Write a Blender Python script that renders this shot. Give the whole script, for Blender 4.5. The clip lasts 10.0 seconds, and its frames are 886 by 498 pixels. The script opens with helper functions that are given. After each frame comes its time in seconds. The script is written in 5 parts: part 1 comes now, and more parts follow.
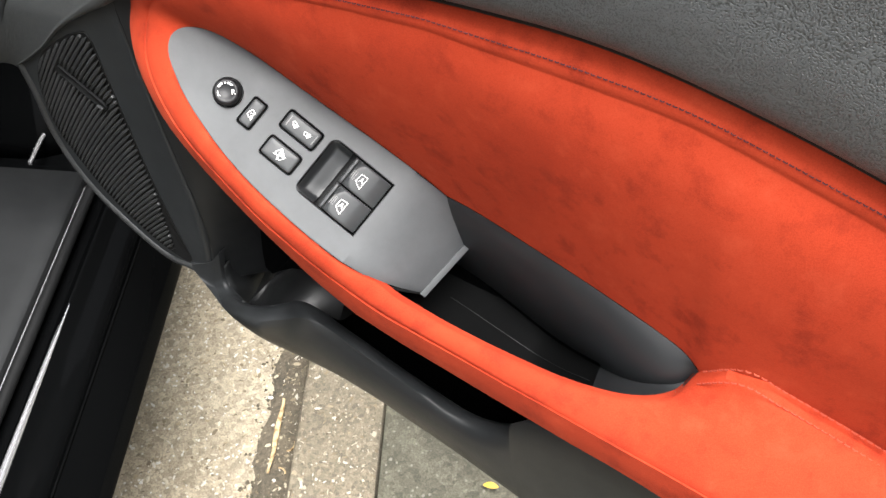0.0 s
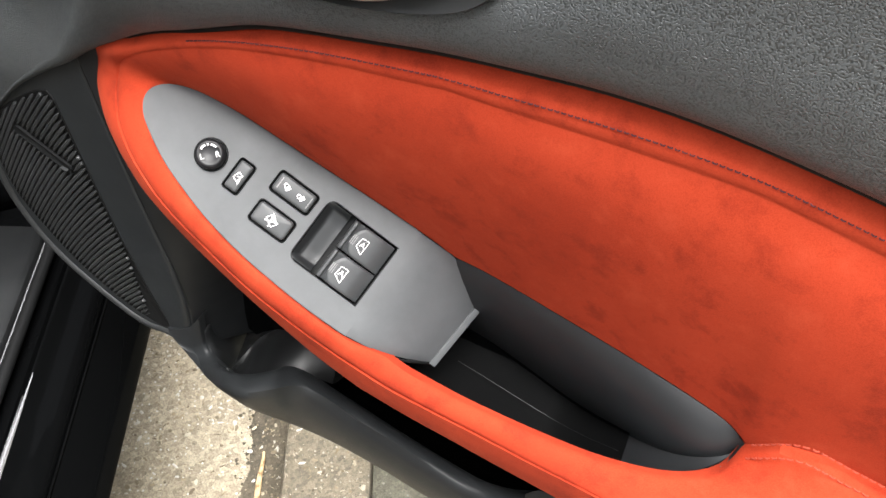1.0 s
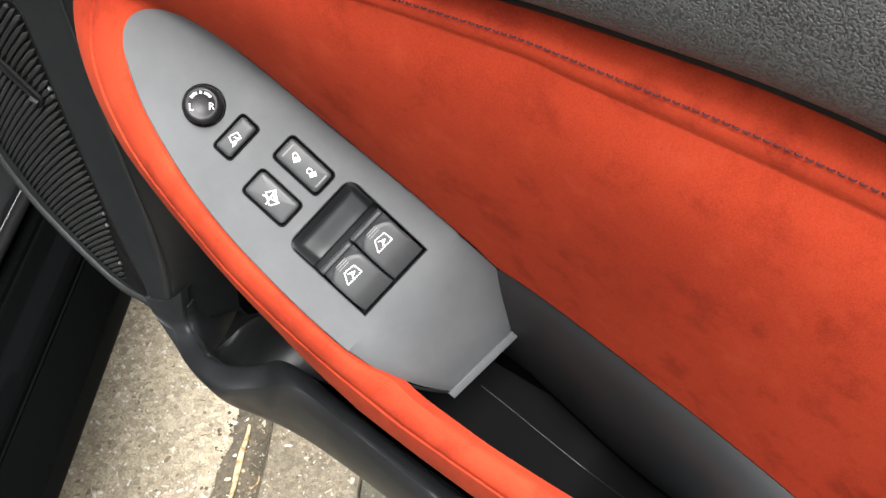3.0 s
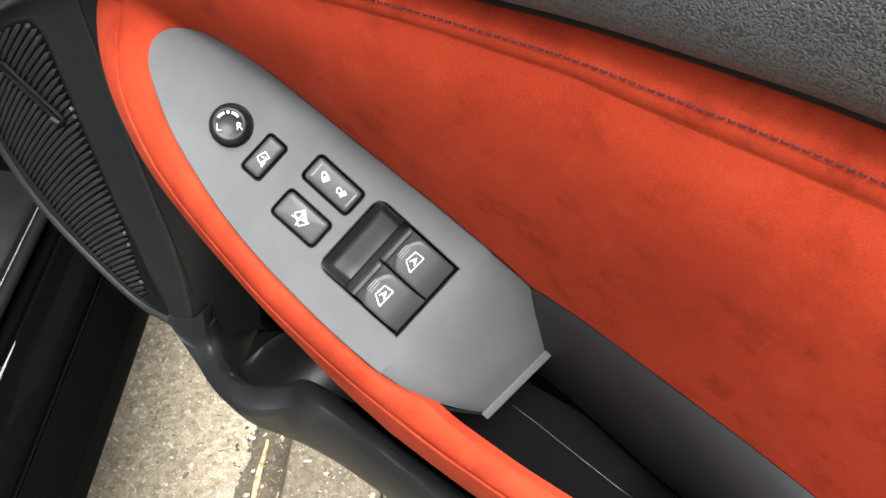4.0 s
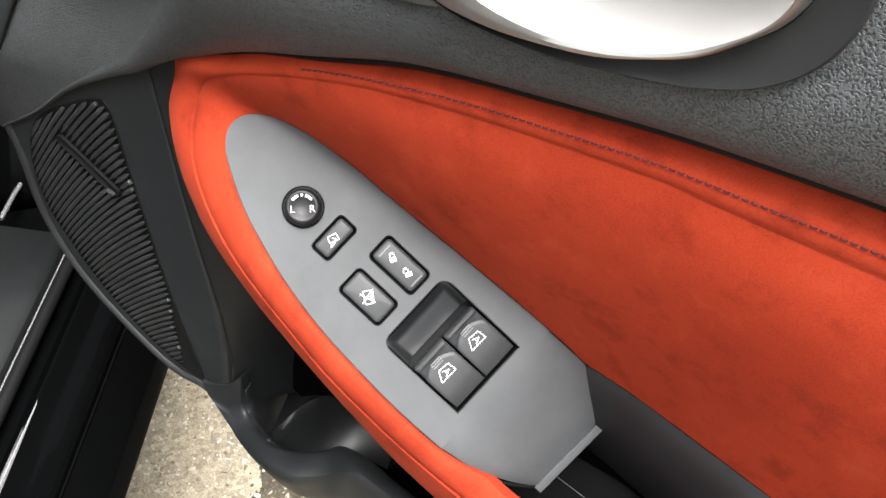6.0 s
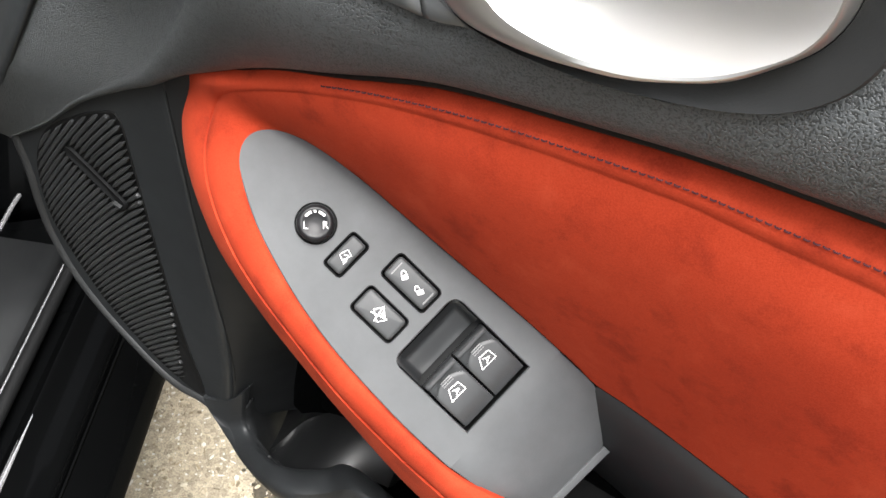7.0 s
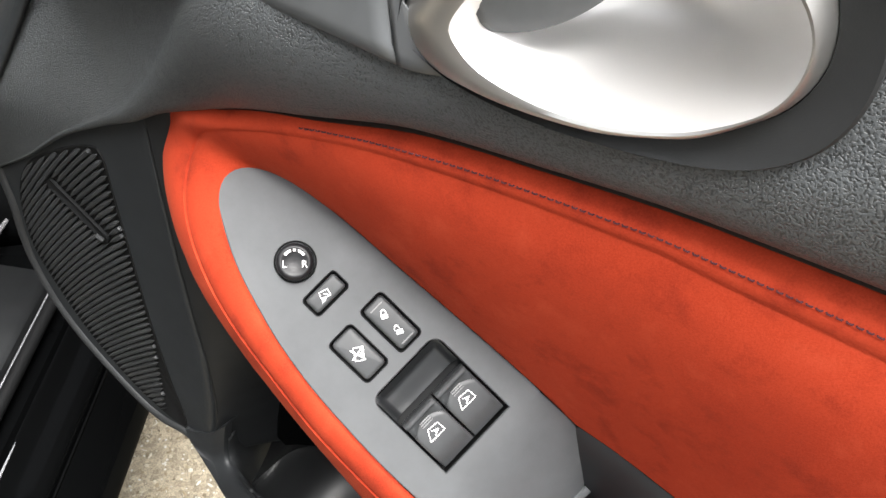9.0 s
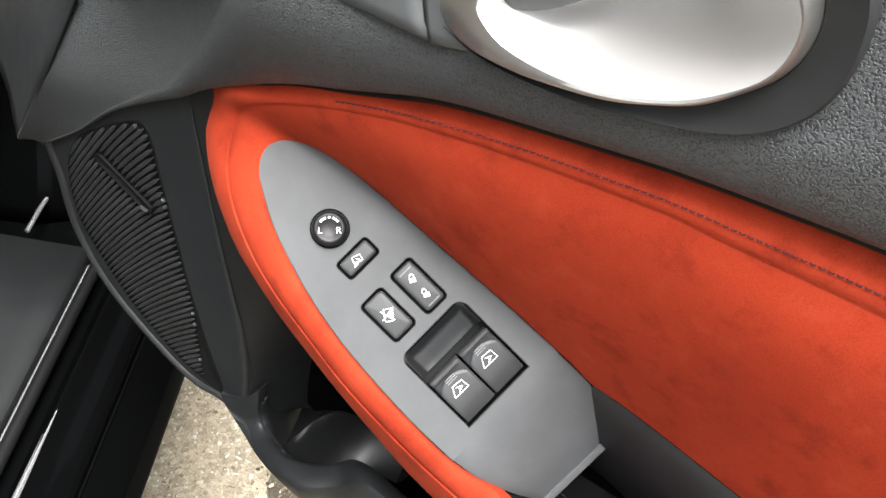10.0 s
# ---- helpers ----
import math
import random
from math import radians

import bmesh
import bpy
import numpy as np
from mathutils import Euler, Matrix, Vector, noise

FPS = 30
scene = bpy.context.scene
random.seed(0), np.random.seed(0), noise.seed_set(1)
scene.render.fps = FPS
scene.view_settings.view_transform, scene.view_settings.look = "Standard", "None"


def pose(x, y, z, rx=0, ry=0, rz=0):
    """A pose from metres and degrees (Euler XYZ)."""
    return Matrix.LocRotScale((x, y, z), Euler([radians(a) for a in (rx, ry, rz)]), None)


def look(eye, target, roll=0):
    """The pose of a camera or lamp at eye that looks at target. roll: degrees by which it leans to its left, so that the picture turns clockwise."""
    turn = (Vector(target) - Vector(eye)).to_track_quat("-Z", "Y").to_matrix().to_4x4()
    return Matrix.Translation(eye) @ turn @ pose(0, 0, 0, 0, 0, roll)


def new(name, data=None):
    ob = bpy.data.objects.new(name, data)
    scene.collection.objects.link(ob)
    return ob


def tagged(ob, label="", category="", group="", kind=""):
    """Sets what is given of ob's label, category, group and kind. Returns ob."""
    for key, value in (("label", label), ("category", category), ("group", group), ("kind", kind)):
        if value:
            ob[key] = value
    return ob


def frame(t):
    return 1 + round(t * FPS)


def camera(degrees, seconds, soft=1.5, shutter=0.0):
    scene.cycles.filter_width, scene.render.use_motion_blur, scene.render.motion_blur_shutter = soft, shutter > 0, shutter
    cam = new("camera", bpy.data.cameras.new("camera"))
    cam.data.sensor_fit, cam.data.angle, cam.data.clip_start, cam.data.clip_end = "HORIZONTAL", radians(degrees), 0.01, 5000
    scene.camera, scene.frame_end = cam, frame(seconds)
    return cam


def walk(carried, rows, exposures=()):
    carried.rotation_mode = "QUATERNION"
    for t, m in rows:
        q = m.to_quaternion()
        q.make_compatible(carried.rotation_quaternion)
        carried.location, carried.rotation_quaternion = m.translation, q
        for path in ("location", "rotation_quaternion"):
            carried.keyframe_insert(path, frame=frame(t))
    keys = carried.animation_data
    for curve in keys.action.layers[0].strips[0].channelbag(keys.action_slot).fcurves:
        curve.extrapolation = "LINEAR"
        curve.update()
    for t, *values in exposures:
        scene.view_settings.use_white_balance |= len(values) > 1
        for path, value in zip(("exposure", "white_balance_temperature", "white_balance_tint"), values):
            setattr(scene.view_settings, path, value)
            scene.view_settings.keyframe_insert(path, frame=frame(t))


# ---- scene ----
cam = camera(53.0, 10.0)
PATH = [
    (0, (0.2820, -0.3288, 1.1763), (-0.0495, 0.2185, 0.4078), 1.03),
    (0.2, (0.2767, -0.3168, 1.1689), (-0.0477, 0.2286, 0.3961), 2.33),
    (0.5, (0.2693, -0.2996, 1.1689), (-0.0644, 0.2350, 0.3925), 2.48),
    (0.7, (0.2455, -0.3024, 1.1680), (-0.0801, 0.2633, 0.4103), 1.99),
    (1, (0.2274, -0.2975, 1.1578), (-0.0718, 0.2851, 0.4021), 1.70),
    (1.2, (0.2181, -0.3021, 1.1471), (-0.0462, 0.3001, 0.3937), 1.73),
    (1.5, (0.1983, -0.2890, 1.1284), (-0.0425, 0.3077, 0.3629), 4.23),
    (1.7, (0.1869, -0.2752, 1.1082), (-0.0549, 0.3143, 0.3375), 7.48),
    (2, (0.1797, -0.2493, 1.0888), (-0.0699, 0.3322, 0.3145), 9.89),
    (2.2, (0.1752, -0.2365, 1.0866), (-0.0842, 0.3311, 0.3052), 9.27),
    (2.5, (0.1768, -0.2305, 1.0834), (-0.1066, 0.3262, 0.3025), 8.45),
    (2.7, (0.1755, -0.2282, 1.0873), (-0.1134, 0.3200, 0.3024), 7.76),
    (3.8, (0.1654, -0.2249, 1.0814), (-0.1353, 0.3261, 0.3030), 6.50),
    (4, (0.1595, -0.2243, 1.0822), (-0.1452, 0.3233, 0.3029), 5.91),
    (4.2, (0.1565, -0.2227, 1.0805), (-0.1493, 0.3258, 0.3022), 6.13),
    (4.5, (0.1574, -0.2200, 1.0808), (-0.1443, 0.3272, 0.3001), 5.43),
    (4.8, (0.1542, -0.2257, 1.0844), (-0.1387, 0.3322, 0.3079), 6.46),
    (5, (0.1412, -0.2315, 1.0937), (-0.1536, 0.3269, 0.3183), 8.10),
    (5.2, (0.1373, -0.2381, 1.0964), (-0.1639, 0.3313, 0.3315), 7.77),
    (5.5, (0.1323, -0.2427, 1.0985), (-0.1760, 0.3382, 0.3452), 6.26),
    (5.7, (0.1289, -0.2432, 1.1014), (-0.1800, 0.3416, 0.3513), 6.78),
    (6.8, (0.1155, -0.2543, 1.1000), (-0.1921, 0.3583, 0.3720), 9.19),
    (7, (0.1151, -0.2516, 1.1003), (-0.1933, 0.3600, 0.3717), 9.24),
    (7.5, (0.1118, -0.2510, 1.0973), (-0.1966, 0.3661, 0.3734), 10.78),
    (7.7, (0.1110, -0.2522, 1.0978), (-0.1968, 0.3688, 0.3769), 10.81),
    (8, (0.1130, -0.2456, 1.1009), (-0.1984, 0.3753, 0.3815), 10.44),
    (8.5, (0.1153, -0.2425, 1.1026), (-0.1960, 0.3820, 0.3863), 10.73),
    (8.7, (0.1147, -0.2447, 1.1023), (-0.1964, 0.3851, 0.3906), 10.46),
    (9, (0.1159, -0.2413, 1.1069), (-0.1973, 0.3849, 0.3929), 9.67),
    (9.2, (0.1213, -0.2441, 1.1087), (-0.1962, 0.3845, 0.3988), 8.84),
    (9.5, (0.1350, -0.2433, 1.1197), (-0.1819, 0.3709, 0.3970), 7.94),
    (9.7, (0.1394, -0.2477, 1.1201), (-0.1771, 0.3588, 0.3907), 7.62),
    (10, (0.1283, -0.2657, 1.1196), (-0.1992, 0.3404, 0.3948), 8.79),
]
walk(cam, [(t, look(eye, target, roll)) for t, eye, target, roll in PATH])

# ---- world, sun ----
world = bpy.data.worlds.new("sky")
scene.world = world
world.use_nodes = True
wn = world.node_tree
sky = wn.nodes.new("ShaderNodeTexSky")
sky.sky_type = "NISHITA"
sky.sun_disc = False
sky.sun_elevation = radians(69)
sky.sun_rotation = radians(160)
sky.air_density, sky.dust_density, sky.ozone_density = 1.0, 4.0, 1.0
pale = wn.nodes.new("ShaderNodeHueSaturation")
pale.inputs["Saturation"].default_value = 0.22
wn.links.new(sky.outputs["Color"], pale.inputs["Color"])
wn.links.new(pale.outputs["Color"], wn.nodes["Background"].inputs["Color"])
wn.nodes["Background"].inputs["Strength"].default_value = 0.075
sun = new("sun", bpy.data.lights.new("sun", "SUN"))
sun.data.energy, sun.data.angle, sun.data.color = 3.0, radians(40), (1.0, 0.985, 0.965)
sun.matrix_world = look((0.62, -0.32, 3.4), (0, 0, 0.7))
scene.view_settings.exposure = 2.5


# ---- materials ----
class Mat:
    """A node material with a principled shader and a few short cuts."""

    def __init__(self, name, color, rough=0.5, metal=0.0, **extra):
        self.m = bpy.data.materials.new(name)
        self.m.use_nodes = True
        self.n, self.l = self.m.node_tree.nodes, self.m.node_tree.links
        self.b = self.n["Principled BSDF"]
        self.b.inputs["Base Color"].default_value = (*color, 1)
        self.b.inputs["Roughness"].default_value = rough
        self.b.inputs["Metallic"].default_value = metal
        for key, value in extra.items():
            self.b.inputs[key.replace("_", " ")].default_value = value
        self.co = self.n.new("ShaderNodeTexCoord").outputs["Object"]
        self.height = None

    def noise(self, scale, detail=4.0, rough=0.6, stretch=None):
        t = self.n.new("ShaderNodeTexNoise")
        t.inputs["Scale"].default_value, t.inputs["Detail"].default_value, t.inputs["Roughness"].default_value = scale, detail, rough
        if stretch:
            mp = self.n.new("ShaderNodeMapping")
            mp.inputs["Scale"].default_value = stretch
            self.l.new(self.co, mp.inputs["Vector"])
            self.l.new(mp.outputs["Vector"], t.inputs["Vector"])
        else:
            self.l.new(self.co, t.inputs["Vector"])
        return t.outputs["Fac"]

    def cells(self, scale, feature="F1", out="Distance", warp=0.0):
        t = self.n.new("ShaderNodeTexVoronoi")
        t.feature = feature
        t.inputs["Scale"].default_value = scale
        src = self.co
        if warp:
            w = self.n.new("ShaderNodeTexNoise")
            w.inputs["Scale"].default_value, w.inputs["Detail"].default_value = scale * 0.8, 2
            self.l.new(self.co, w.inputs["Vector"])
            mix = self.n.new("ShaderNodeVectorMath")
            mix.operation = "MULTIPLY_ADD"
            mix.inputs[1].default_value = (warp,) * 3
            self.l.new(w.outputs["Color"], mix.inputs[0])
            self.l.new(self.co, mix.inputs[2])
            src = mix.outputs[0]
        self.l.new(src, t.inputs["Vector"])
        return t.outputs[out]

    def ramp(self, fac, *stops):
        r = self.n.new("ShaderNodeValToRGB")
        e = r.color_ramp.elements
        while len(e) < len(stops):
            e.new(0.5)
        for el, (pos, col) in zip(e, stops):
            el.position = pos
            el.color = (*col, 1) if not isinstance(col, (int, float)) else (col, col, col, 1)
        self.l.new(fac, r.inputs["Fac"])
        return r.outputs["Color"]

    def mix(self, fac, a, b, how="MIX"):
        x = self.n.new("ShaderNodeMix")
        x.data_type, x.blend_type = "RGBA", how
        for sock, v in ((x.inputs[0], fac), (x.inputs[6], a), (x.inputs[7], b)):
            if isinstance(v, (int, float)):
                sock.default_value = v
            elif isinstance(v, tuple):
                sock.default_value = (*v, 1)
            else:
                self.l.new(v, sock)
        return x.outputs[2]

    def color(self, c):
        self.l.new(c, self.b.inputs["Base Color"])
        return self

    def roughness(self, fac, lo, hi):
        mr = self.n.new("ShaderNodeMapRange")
        mr.inputs["To Min"].default_value, mr.inputs["To Max"].default_value = lo, hi
        self.l.new(fac, mr.inputs["Value"])
        self.l.new(mr.outputs[0], self.b.inputs["Roughness"])
        return self

    def bump(self, fac, strength, distance):
        bp = self.n.new("ShaderNodeBump")
        bp.inputs["Strength"].default_value, bp.inputs["Distance"].default_value = strength, distance
        self.l.new(fac, bp.inputs["Height"])
        if self.height:
            self.l.new(self.height, bp.inputs["Normal"])
        self.height = bp.outputs["Normal"]
        self.l.new(self.height, self.b.inputs["Normal"])
        return self


def make_suede():
    m = Mat("orange suede", (0.24, 0.022, 0.009), 0.9)
    m.b.inputs["Specular IOR Level"].default_value = 0.05
    m.b.inputs["Sheen Weight"].default_value = 0.05
    m.b.inputs["Sheen Roughness"].default_value = 0.45
    m.b.inputs["Sheen Tint"].default_value = (1.0, 0.35, 0.22, 1)
    big = m.noise(11, 4, 0.55)
    c = m.ramp(big, (0.32, (0.2658, 0.0254, 0.0105)), (0.52, (0.3149, 0.0332, 0.0130)), (0.72, (0.3473, 0.0388, 0.0158)))
    # brushed nap: smudges a finger wide, lighter and darker, with soft edges
    smudge = m.noise(44, 5.0, 0.62, (1.0, 1.0, 0.8))
    c = m.mix(m.ramp(smudge, (0.52, 0.0), (0.66, 0.9)), c, (0.1944, 0.0183, 0.0085))
    c = m.mix(m.ramp(smudge, (0.30, 0.55), (0.44, 0.0)), c, (0.3954, 0.0546, 0.0231))
    mid = m.noise(110, 4, 0.6)
    c = m.mix(m.ramp(mid, (0.58, 0.0), (0.74, 0.35)), c, (0.2139, 0.0210, 0.0097))
    fine = m.noise(1300, 3, 0.7)
    c = m.mix(0.22, c, m.ramp(fine, (0.35, (0.1984, 0.0225, 0.0098)), (0.65, (0.4614, 0.0658, 0.0313))))
    return m.color(c).bump(fine, 0.35, 0.0005).bump(mid, 0.15, 0.0010).bump(smudge, 0.12, 0.002).m


def make_plastic(name, base, rough, fine=1400, amount=0.15, spec=0.3, cool=1.0):
    m = Mat(name, (base, base, base), rough)
    m.b.inputs["Specular IOR Level"].default_value = spec
    wear = m.noise(30, 5, 0.65)
    lo, hi = base * 0.86, base * 1.16
    m.color(m.ramp(wear, (0.3, (lo * (1 - 0.05 * cool), lo, lo * (1 + 0.04 * cool))), (0.7, (hi * (1 - 0.05 * cool), hi, hi * (1 + 0.04 * cool)))))
    m.roughness(m.noise(55, 4), rough - 0.06, rough + 0.08)
    return m.bump(m.noise(fine, 2), amount, 0.0004).m


def make_grain():
    m = Mat("black grained vinyl", (0.04, 0.041, 0.042), 0.5)
    m.b.inputs["Specular IOR Level"].default_value = 0.5
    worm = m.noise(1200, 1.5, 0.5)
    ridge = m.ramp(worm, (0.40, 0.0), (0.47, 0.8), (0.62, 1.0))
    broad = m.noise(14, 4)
    # valleys coloured darker and ridges lighter, for the grain's shade and highlights
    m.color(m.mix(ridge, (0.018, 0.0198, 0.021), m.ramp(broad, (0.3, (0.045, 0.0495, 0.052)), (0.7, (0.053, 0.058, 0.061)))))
    m.roughness(m.noise(160, 3), 0.42, 0.54)
    return m.bump(ridge, 0.65, 0.0006).bump(m.noise(1500, 2), 0.1, 0.0003).m


def make_paint():
    m = Mat("gloss black paint", (0.005, 0.0052, 0.0056), 0.12)
    m.b.inputs["IOR"].default_value = 1.12
    dust = m.ramp(m.noise(140, 6, 0.7), (0.6, 0.0), (0.85, 1.0))
    m.color(m.mix(dust, (0.0015, 0.0016, 0.0017), (0.0034, 0.0034, 0.0033)))
    return m.roughness(m.noise(40, 3, 0.6), 0.05, 0.10).m


def make_concrete(name, a, b, speck, scale=1.0):
    m = Mat(name, a, 0.85)
    big = m.noise(5 * scale, 6, 0.65)
    c = m.ramp(big, (0.3, a), (0.7, b))
    peb = m.cells(150 * scale, "F1", "Color")
    c = m.mix(0.5, c, m.mix(1.0, c, m.ramp(peb, (0.1, 0.4), (0.9, 1.6)), "MULTIPLY"))
    sand = m.noise(420 * scale, 3, 0.7)
    c = m.mix(1.0, c, m.ramp(sand, (0.32, 0.62), (0.5, 0.97), (0.7, 1.32)), "MULTIPLY")
    spot = m.ramp(m.cells(95 * scale, "F1", "Distance", 0.006), (0.12, 1.0), (0.2, 0.0))
    c = m.mix(spot, c, speck)
    stain = m.ramp(m.noise(9 * scale, 5, 0.7), (0.5, 0.0), (0.72, 0.5))
    c = m.mix(stain, c, tuple(v * 0.5 for v in a))
    pit = m.ramp(m.noise(75 * scale, 4, 0.7), (0.60, 0.0), (0.70, 0.6))
    c = m.mix(pit, c, tuple(v * 0.42 for v in a))
    m.color(c).roughness(big, 0.6, 0.95)
    return m.bump(m.noise(260 * scale, 5, 0.75), 0.9, 0.003).bump(m.noise(24 * scale, 4), 0.5, 0.008).m


SUEDE = make_suede()
PLATE = make_plastic("satin grey plastic", 0.060, 0.48, 1800, 0.10)
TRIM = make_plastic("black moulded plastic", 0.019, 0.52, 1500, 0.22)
BIN = make_plastic("black pocket plastic", 0.0155, 0.42, 1300, 0.25, 0.22, 1.5)
TRIM_SOFT = make_plastic("black smooth trim", 0.0135, 0.52, 1300, 0.2, 0.3, 2.5)
RIB = make_plastic("black grille rib plastic", 0.023, 0.45, 1500, 0.1, 0.35)
BUTTON = make_plastic("black button plastic", 0.039, 0.40, 2000, 0.12)
# near-black for joints, gaps and recesses, with their shade in the colour
WELL = make_plastic("dark gap and recess shade plastic", 0.006, 0.6, 1500, 0.1, 0.1)
POCKET = make_plastic("satin pocket plastic", 0.0115, 0.42, 1600, 0.08, 0.4, 2.0)
# darker copy of the black trim, with the pocket's shade in its colour
INNER_SHADED = make_plastic("shaded pocket wall plastic", 0.009, 0.55, 1400, 0.15, 0.2, 1.5)
INLAY = make_plastic("satin dark inlay", 0.058, 0.36, 2200, 0.06, 0.4)
GRAIN = make_grain()
PAINT = make_paint()
# grey metallic tone that puts the sky's highlights on black paint into colour
GLINT = Mat("bright highlight tone", (0.3, 0.3, 0.31), 0.1, 0.5, Coat_Weight=1.0, Coat_Roughness=0.04, Coat_IOR=3.0).m
RUBBER = make_plastic("black rubber", 0.0045, 0.65, 900, 0.2, 0.15)
# near-black tone that puts the deep pocket's shade into its floor
FLOOR = make_plastic("near-black pocket floor shade", 0.0018, 0.7, 900, 0.2, 0.05, 1.0)
HOLDER = make_plastic("black holder plastic", 0.007, 0.36, 1300, 0.15, 0.35)
SCUFF = make_plastic("grey scuff plastic", 0.013, 0.5, 1100, 0.3, 0.18)
CARPET = make_plastic("black carpet", 0.01, 0.95, 500, 0.9, 0.1)
LINE = Mat("grey print", (0.13, 0.13, 0.13), 0.5).m
MARK = Mat("white print", (0.62, 0.62, 0.61), 0.5).m
THREAD = Mat("mauve grey thread", (0.075, 0.026, 0.031), 1.0, Specular_IOR_Level=0.1).m
THREAD_RED = Mat("orange thread", (0.30, 0.040, 0.017), 0.9).m


def make_silver(name, tone, metal):
    m = Mat(name, tone, 0.3, metal)
    return m.roughness(m.noise(700, 3), 0.36, 0.42).m


# one silver paint in two tones: bright cup, bezel darkened for its reflections
SILVER = make_silver("satin silver paint", (0.80, 0.79, 0.775), 0.75)
SILVER_SHADED = make_silver("satin silver paint shaded", (0.50, 0.495, 0.48), 0.95)
LEVER = make_plastic("satin silver lever", 0.10, 0.4, 2000, 0.05)
GUTTER = make_concrete("gutter concrete", (0.262, 0.219, 0.153), (0.340, 0.294, 0.215), (0.52, 0.50, 0.45))
KERB = make_concrete("kerb concrete", (0.175, 0.148, 0.102), (0.25, 0.216, 0.160), (0.42, 0.38, 0.31), 1.2)
PAVING = make_concrete("pavement asphalt", (0.066, 0.063, 0.043), (0.135, 0.126, 0.093), (0.20, 0.19, 0.155), 0.9)
RENDERED = make_concrete("dark render", (0.06, 0.055, 0.05), (0.10, 0.09, 0.08), (0.13, 0.12, 0.11), 0.3)
DIRT = make_concrete("damp dirt", (0.055, 0.047, 0.032), (0.135, 0.111, 0.075), (0.2, 0.17, 0.12), 1.6)


def make_straw():
    m = Mat("dry stick", (0.62, 0.44, 0.2), 0.75)
    return m.color(m.ramp(m.noise(120, 4, 0.6, (1, 1, 1)), (0.36, (0.20, 0.12, 0.05)), (0.58, (0.52, 0.39, 0.22)))).m


STRAW = make_straw()
LEAF = Mat("yellow leaf", (0.62, 0.42, 0.06), 0.6).m
CHIP = Mat("pale chips", (0.5, 0.46, 0.38), 0.6)
CHIP.color(CHIP.ramp(CHIP.n.new("ShaderNodeNewGeometry").outputs["Random Per Island"], (0.0, (0.10, 0.075, 0.045)), (0.35, (0.27, 0.22, 0.14)), (0.75, (0.44, 0.39, 0.30)), (1.0, (0.52, 0.50, 0.46))))
CHIP = CHIP.m


# ---- building helpers ----
def V(*a):
    return Vector(a)


def smoothstep(a, b, x):
    x = min(1.0, max(0.0, (x - a) / (b - a)))
    return x * x * (3 - 2 * x)


def spline(pts, n):
    """n + 1 points, evenly spaced, on a smooth curve through pts."""
    pts = [Vector(p) for p in pts]
    dense = []
    for i in range(len(pts) - 1):
        p1, p2 = pts[i], pts[i + 1]
        p0 = pts[i - 1] if i else p1 * 2 - p2
        p3 = pts[i + 2] if i + 2 < len(pts) else p2 * 2 - p1
        for k in range(24):
            t = k / 24
            dense.append(0.5 * (2 * p1 + (p2 - p0) * t + (2 * p0 - 5 * p1 + 4 * p2 - p3) * t * t + (3 * p1 - p0 - 3 * p2 + p3) * t ** 3))
    dense.append(pts[-1])
    run = [0.0]
    for u, v in zip(dense, dense[1:]):
        run.append(run[-1] + (v - u).length)
    out, j = [], 0
    for k in range(n + 1):
        want = run[-1] * k / n
        while j < len(run) - 2 and run[j + 1] < want:
            j += 1
        gap = run[j + 1] - run[j]
        out.append(dense[j].lerp(dense[j + 1], (want - run[j]) / gap if gap else 0))
    return out


def ring(pts, n):
    """n points on a smooth closed curve through pts."""
    k = len(pts)
    wrap = [pts[i % k] for i in range(-3, k + 4)]
    dense = spline(wrap, 40 * len(wrap))
    a = min(range(len(dense) // 2), key=lambda i: (dense[i] - Vector(pts[0])).length)
    b = min(range(len(dense) // 2, len(dense)), key=lambda i: (dense[i] - Vector(pts[0])).length)
    return spline(dense[a:b + 1], n)[:-1]


def table(pts, x):
    """The value at x of a line through (x, value) pairs."""
    if x <= pts[0][0]:
        return pts[0][1]
    for (a, u), (b, v) in zip(pts, pts[1:]):
        if x <= b:
            return u + (v - u) * (x - a) / (b - a)
    return pts[-1][1]


def part(name, bm, material, parent=None, label="", flat=False, solid=0.0, toward=None):
    """Links a bmesh as one mesh object under a thing or a part. solid: thickness behind the sheet; toward: the side that it faces."""
    if toward is not None:
        bm.normal_update()
        total = sum((f.normal * f.calc_area() for f in bm.faces), Vector())
        if total.dot(Vector(toward)) < 0:
            bmesh.ops.reverse_faces(bm, faces=bm.faces[:])
    data = bpy.data.meshes.new(name)
    for f in bm.faces:
        f.smooth = not flat
    bm.to_mesh(data)
    bm.free()
    data.materials.append(material)
    ob = new(name, data)
    if not flat:
        data.set_sharp_from_angle(angle=radians(38))
    if parent is not None:
        ob.parent = parent
        ob.matrix_parent_inverse = Matrix.Translation(-parent.location)
    if solid:
        md = ob.modifiers.new("thickness", "SOLIDIFY")
        md.thickness, md.offset = solid, -1.0
    if label:
        ob["label"] = label
    return ob


def thing(name, base, label, category, group="", kind=""):
    ob = new(name)
    ob.location = base
    ob.empty_display_size = 0.05
    return tagged(ob, label, category, group, kind)


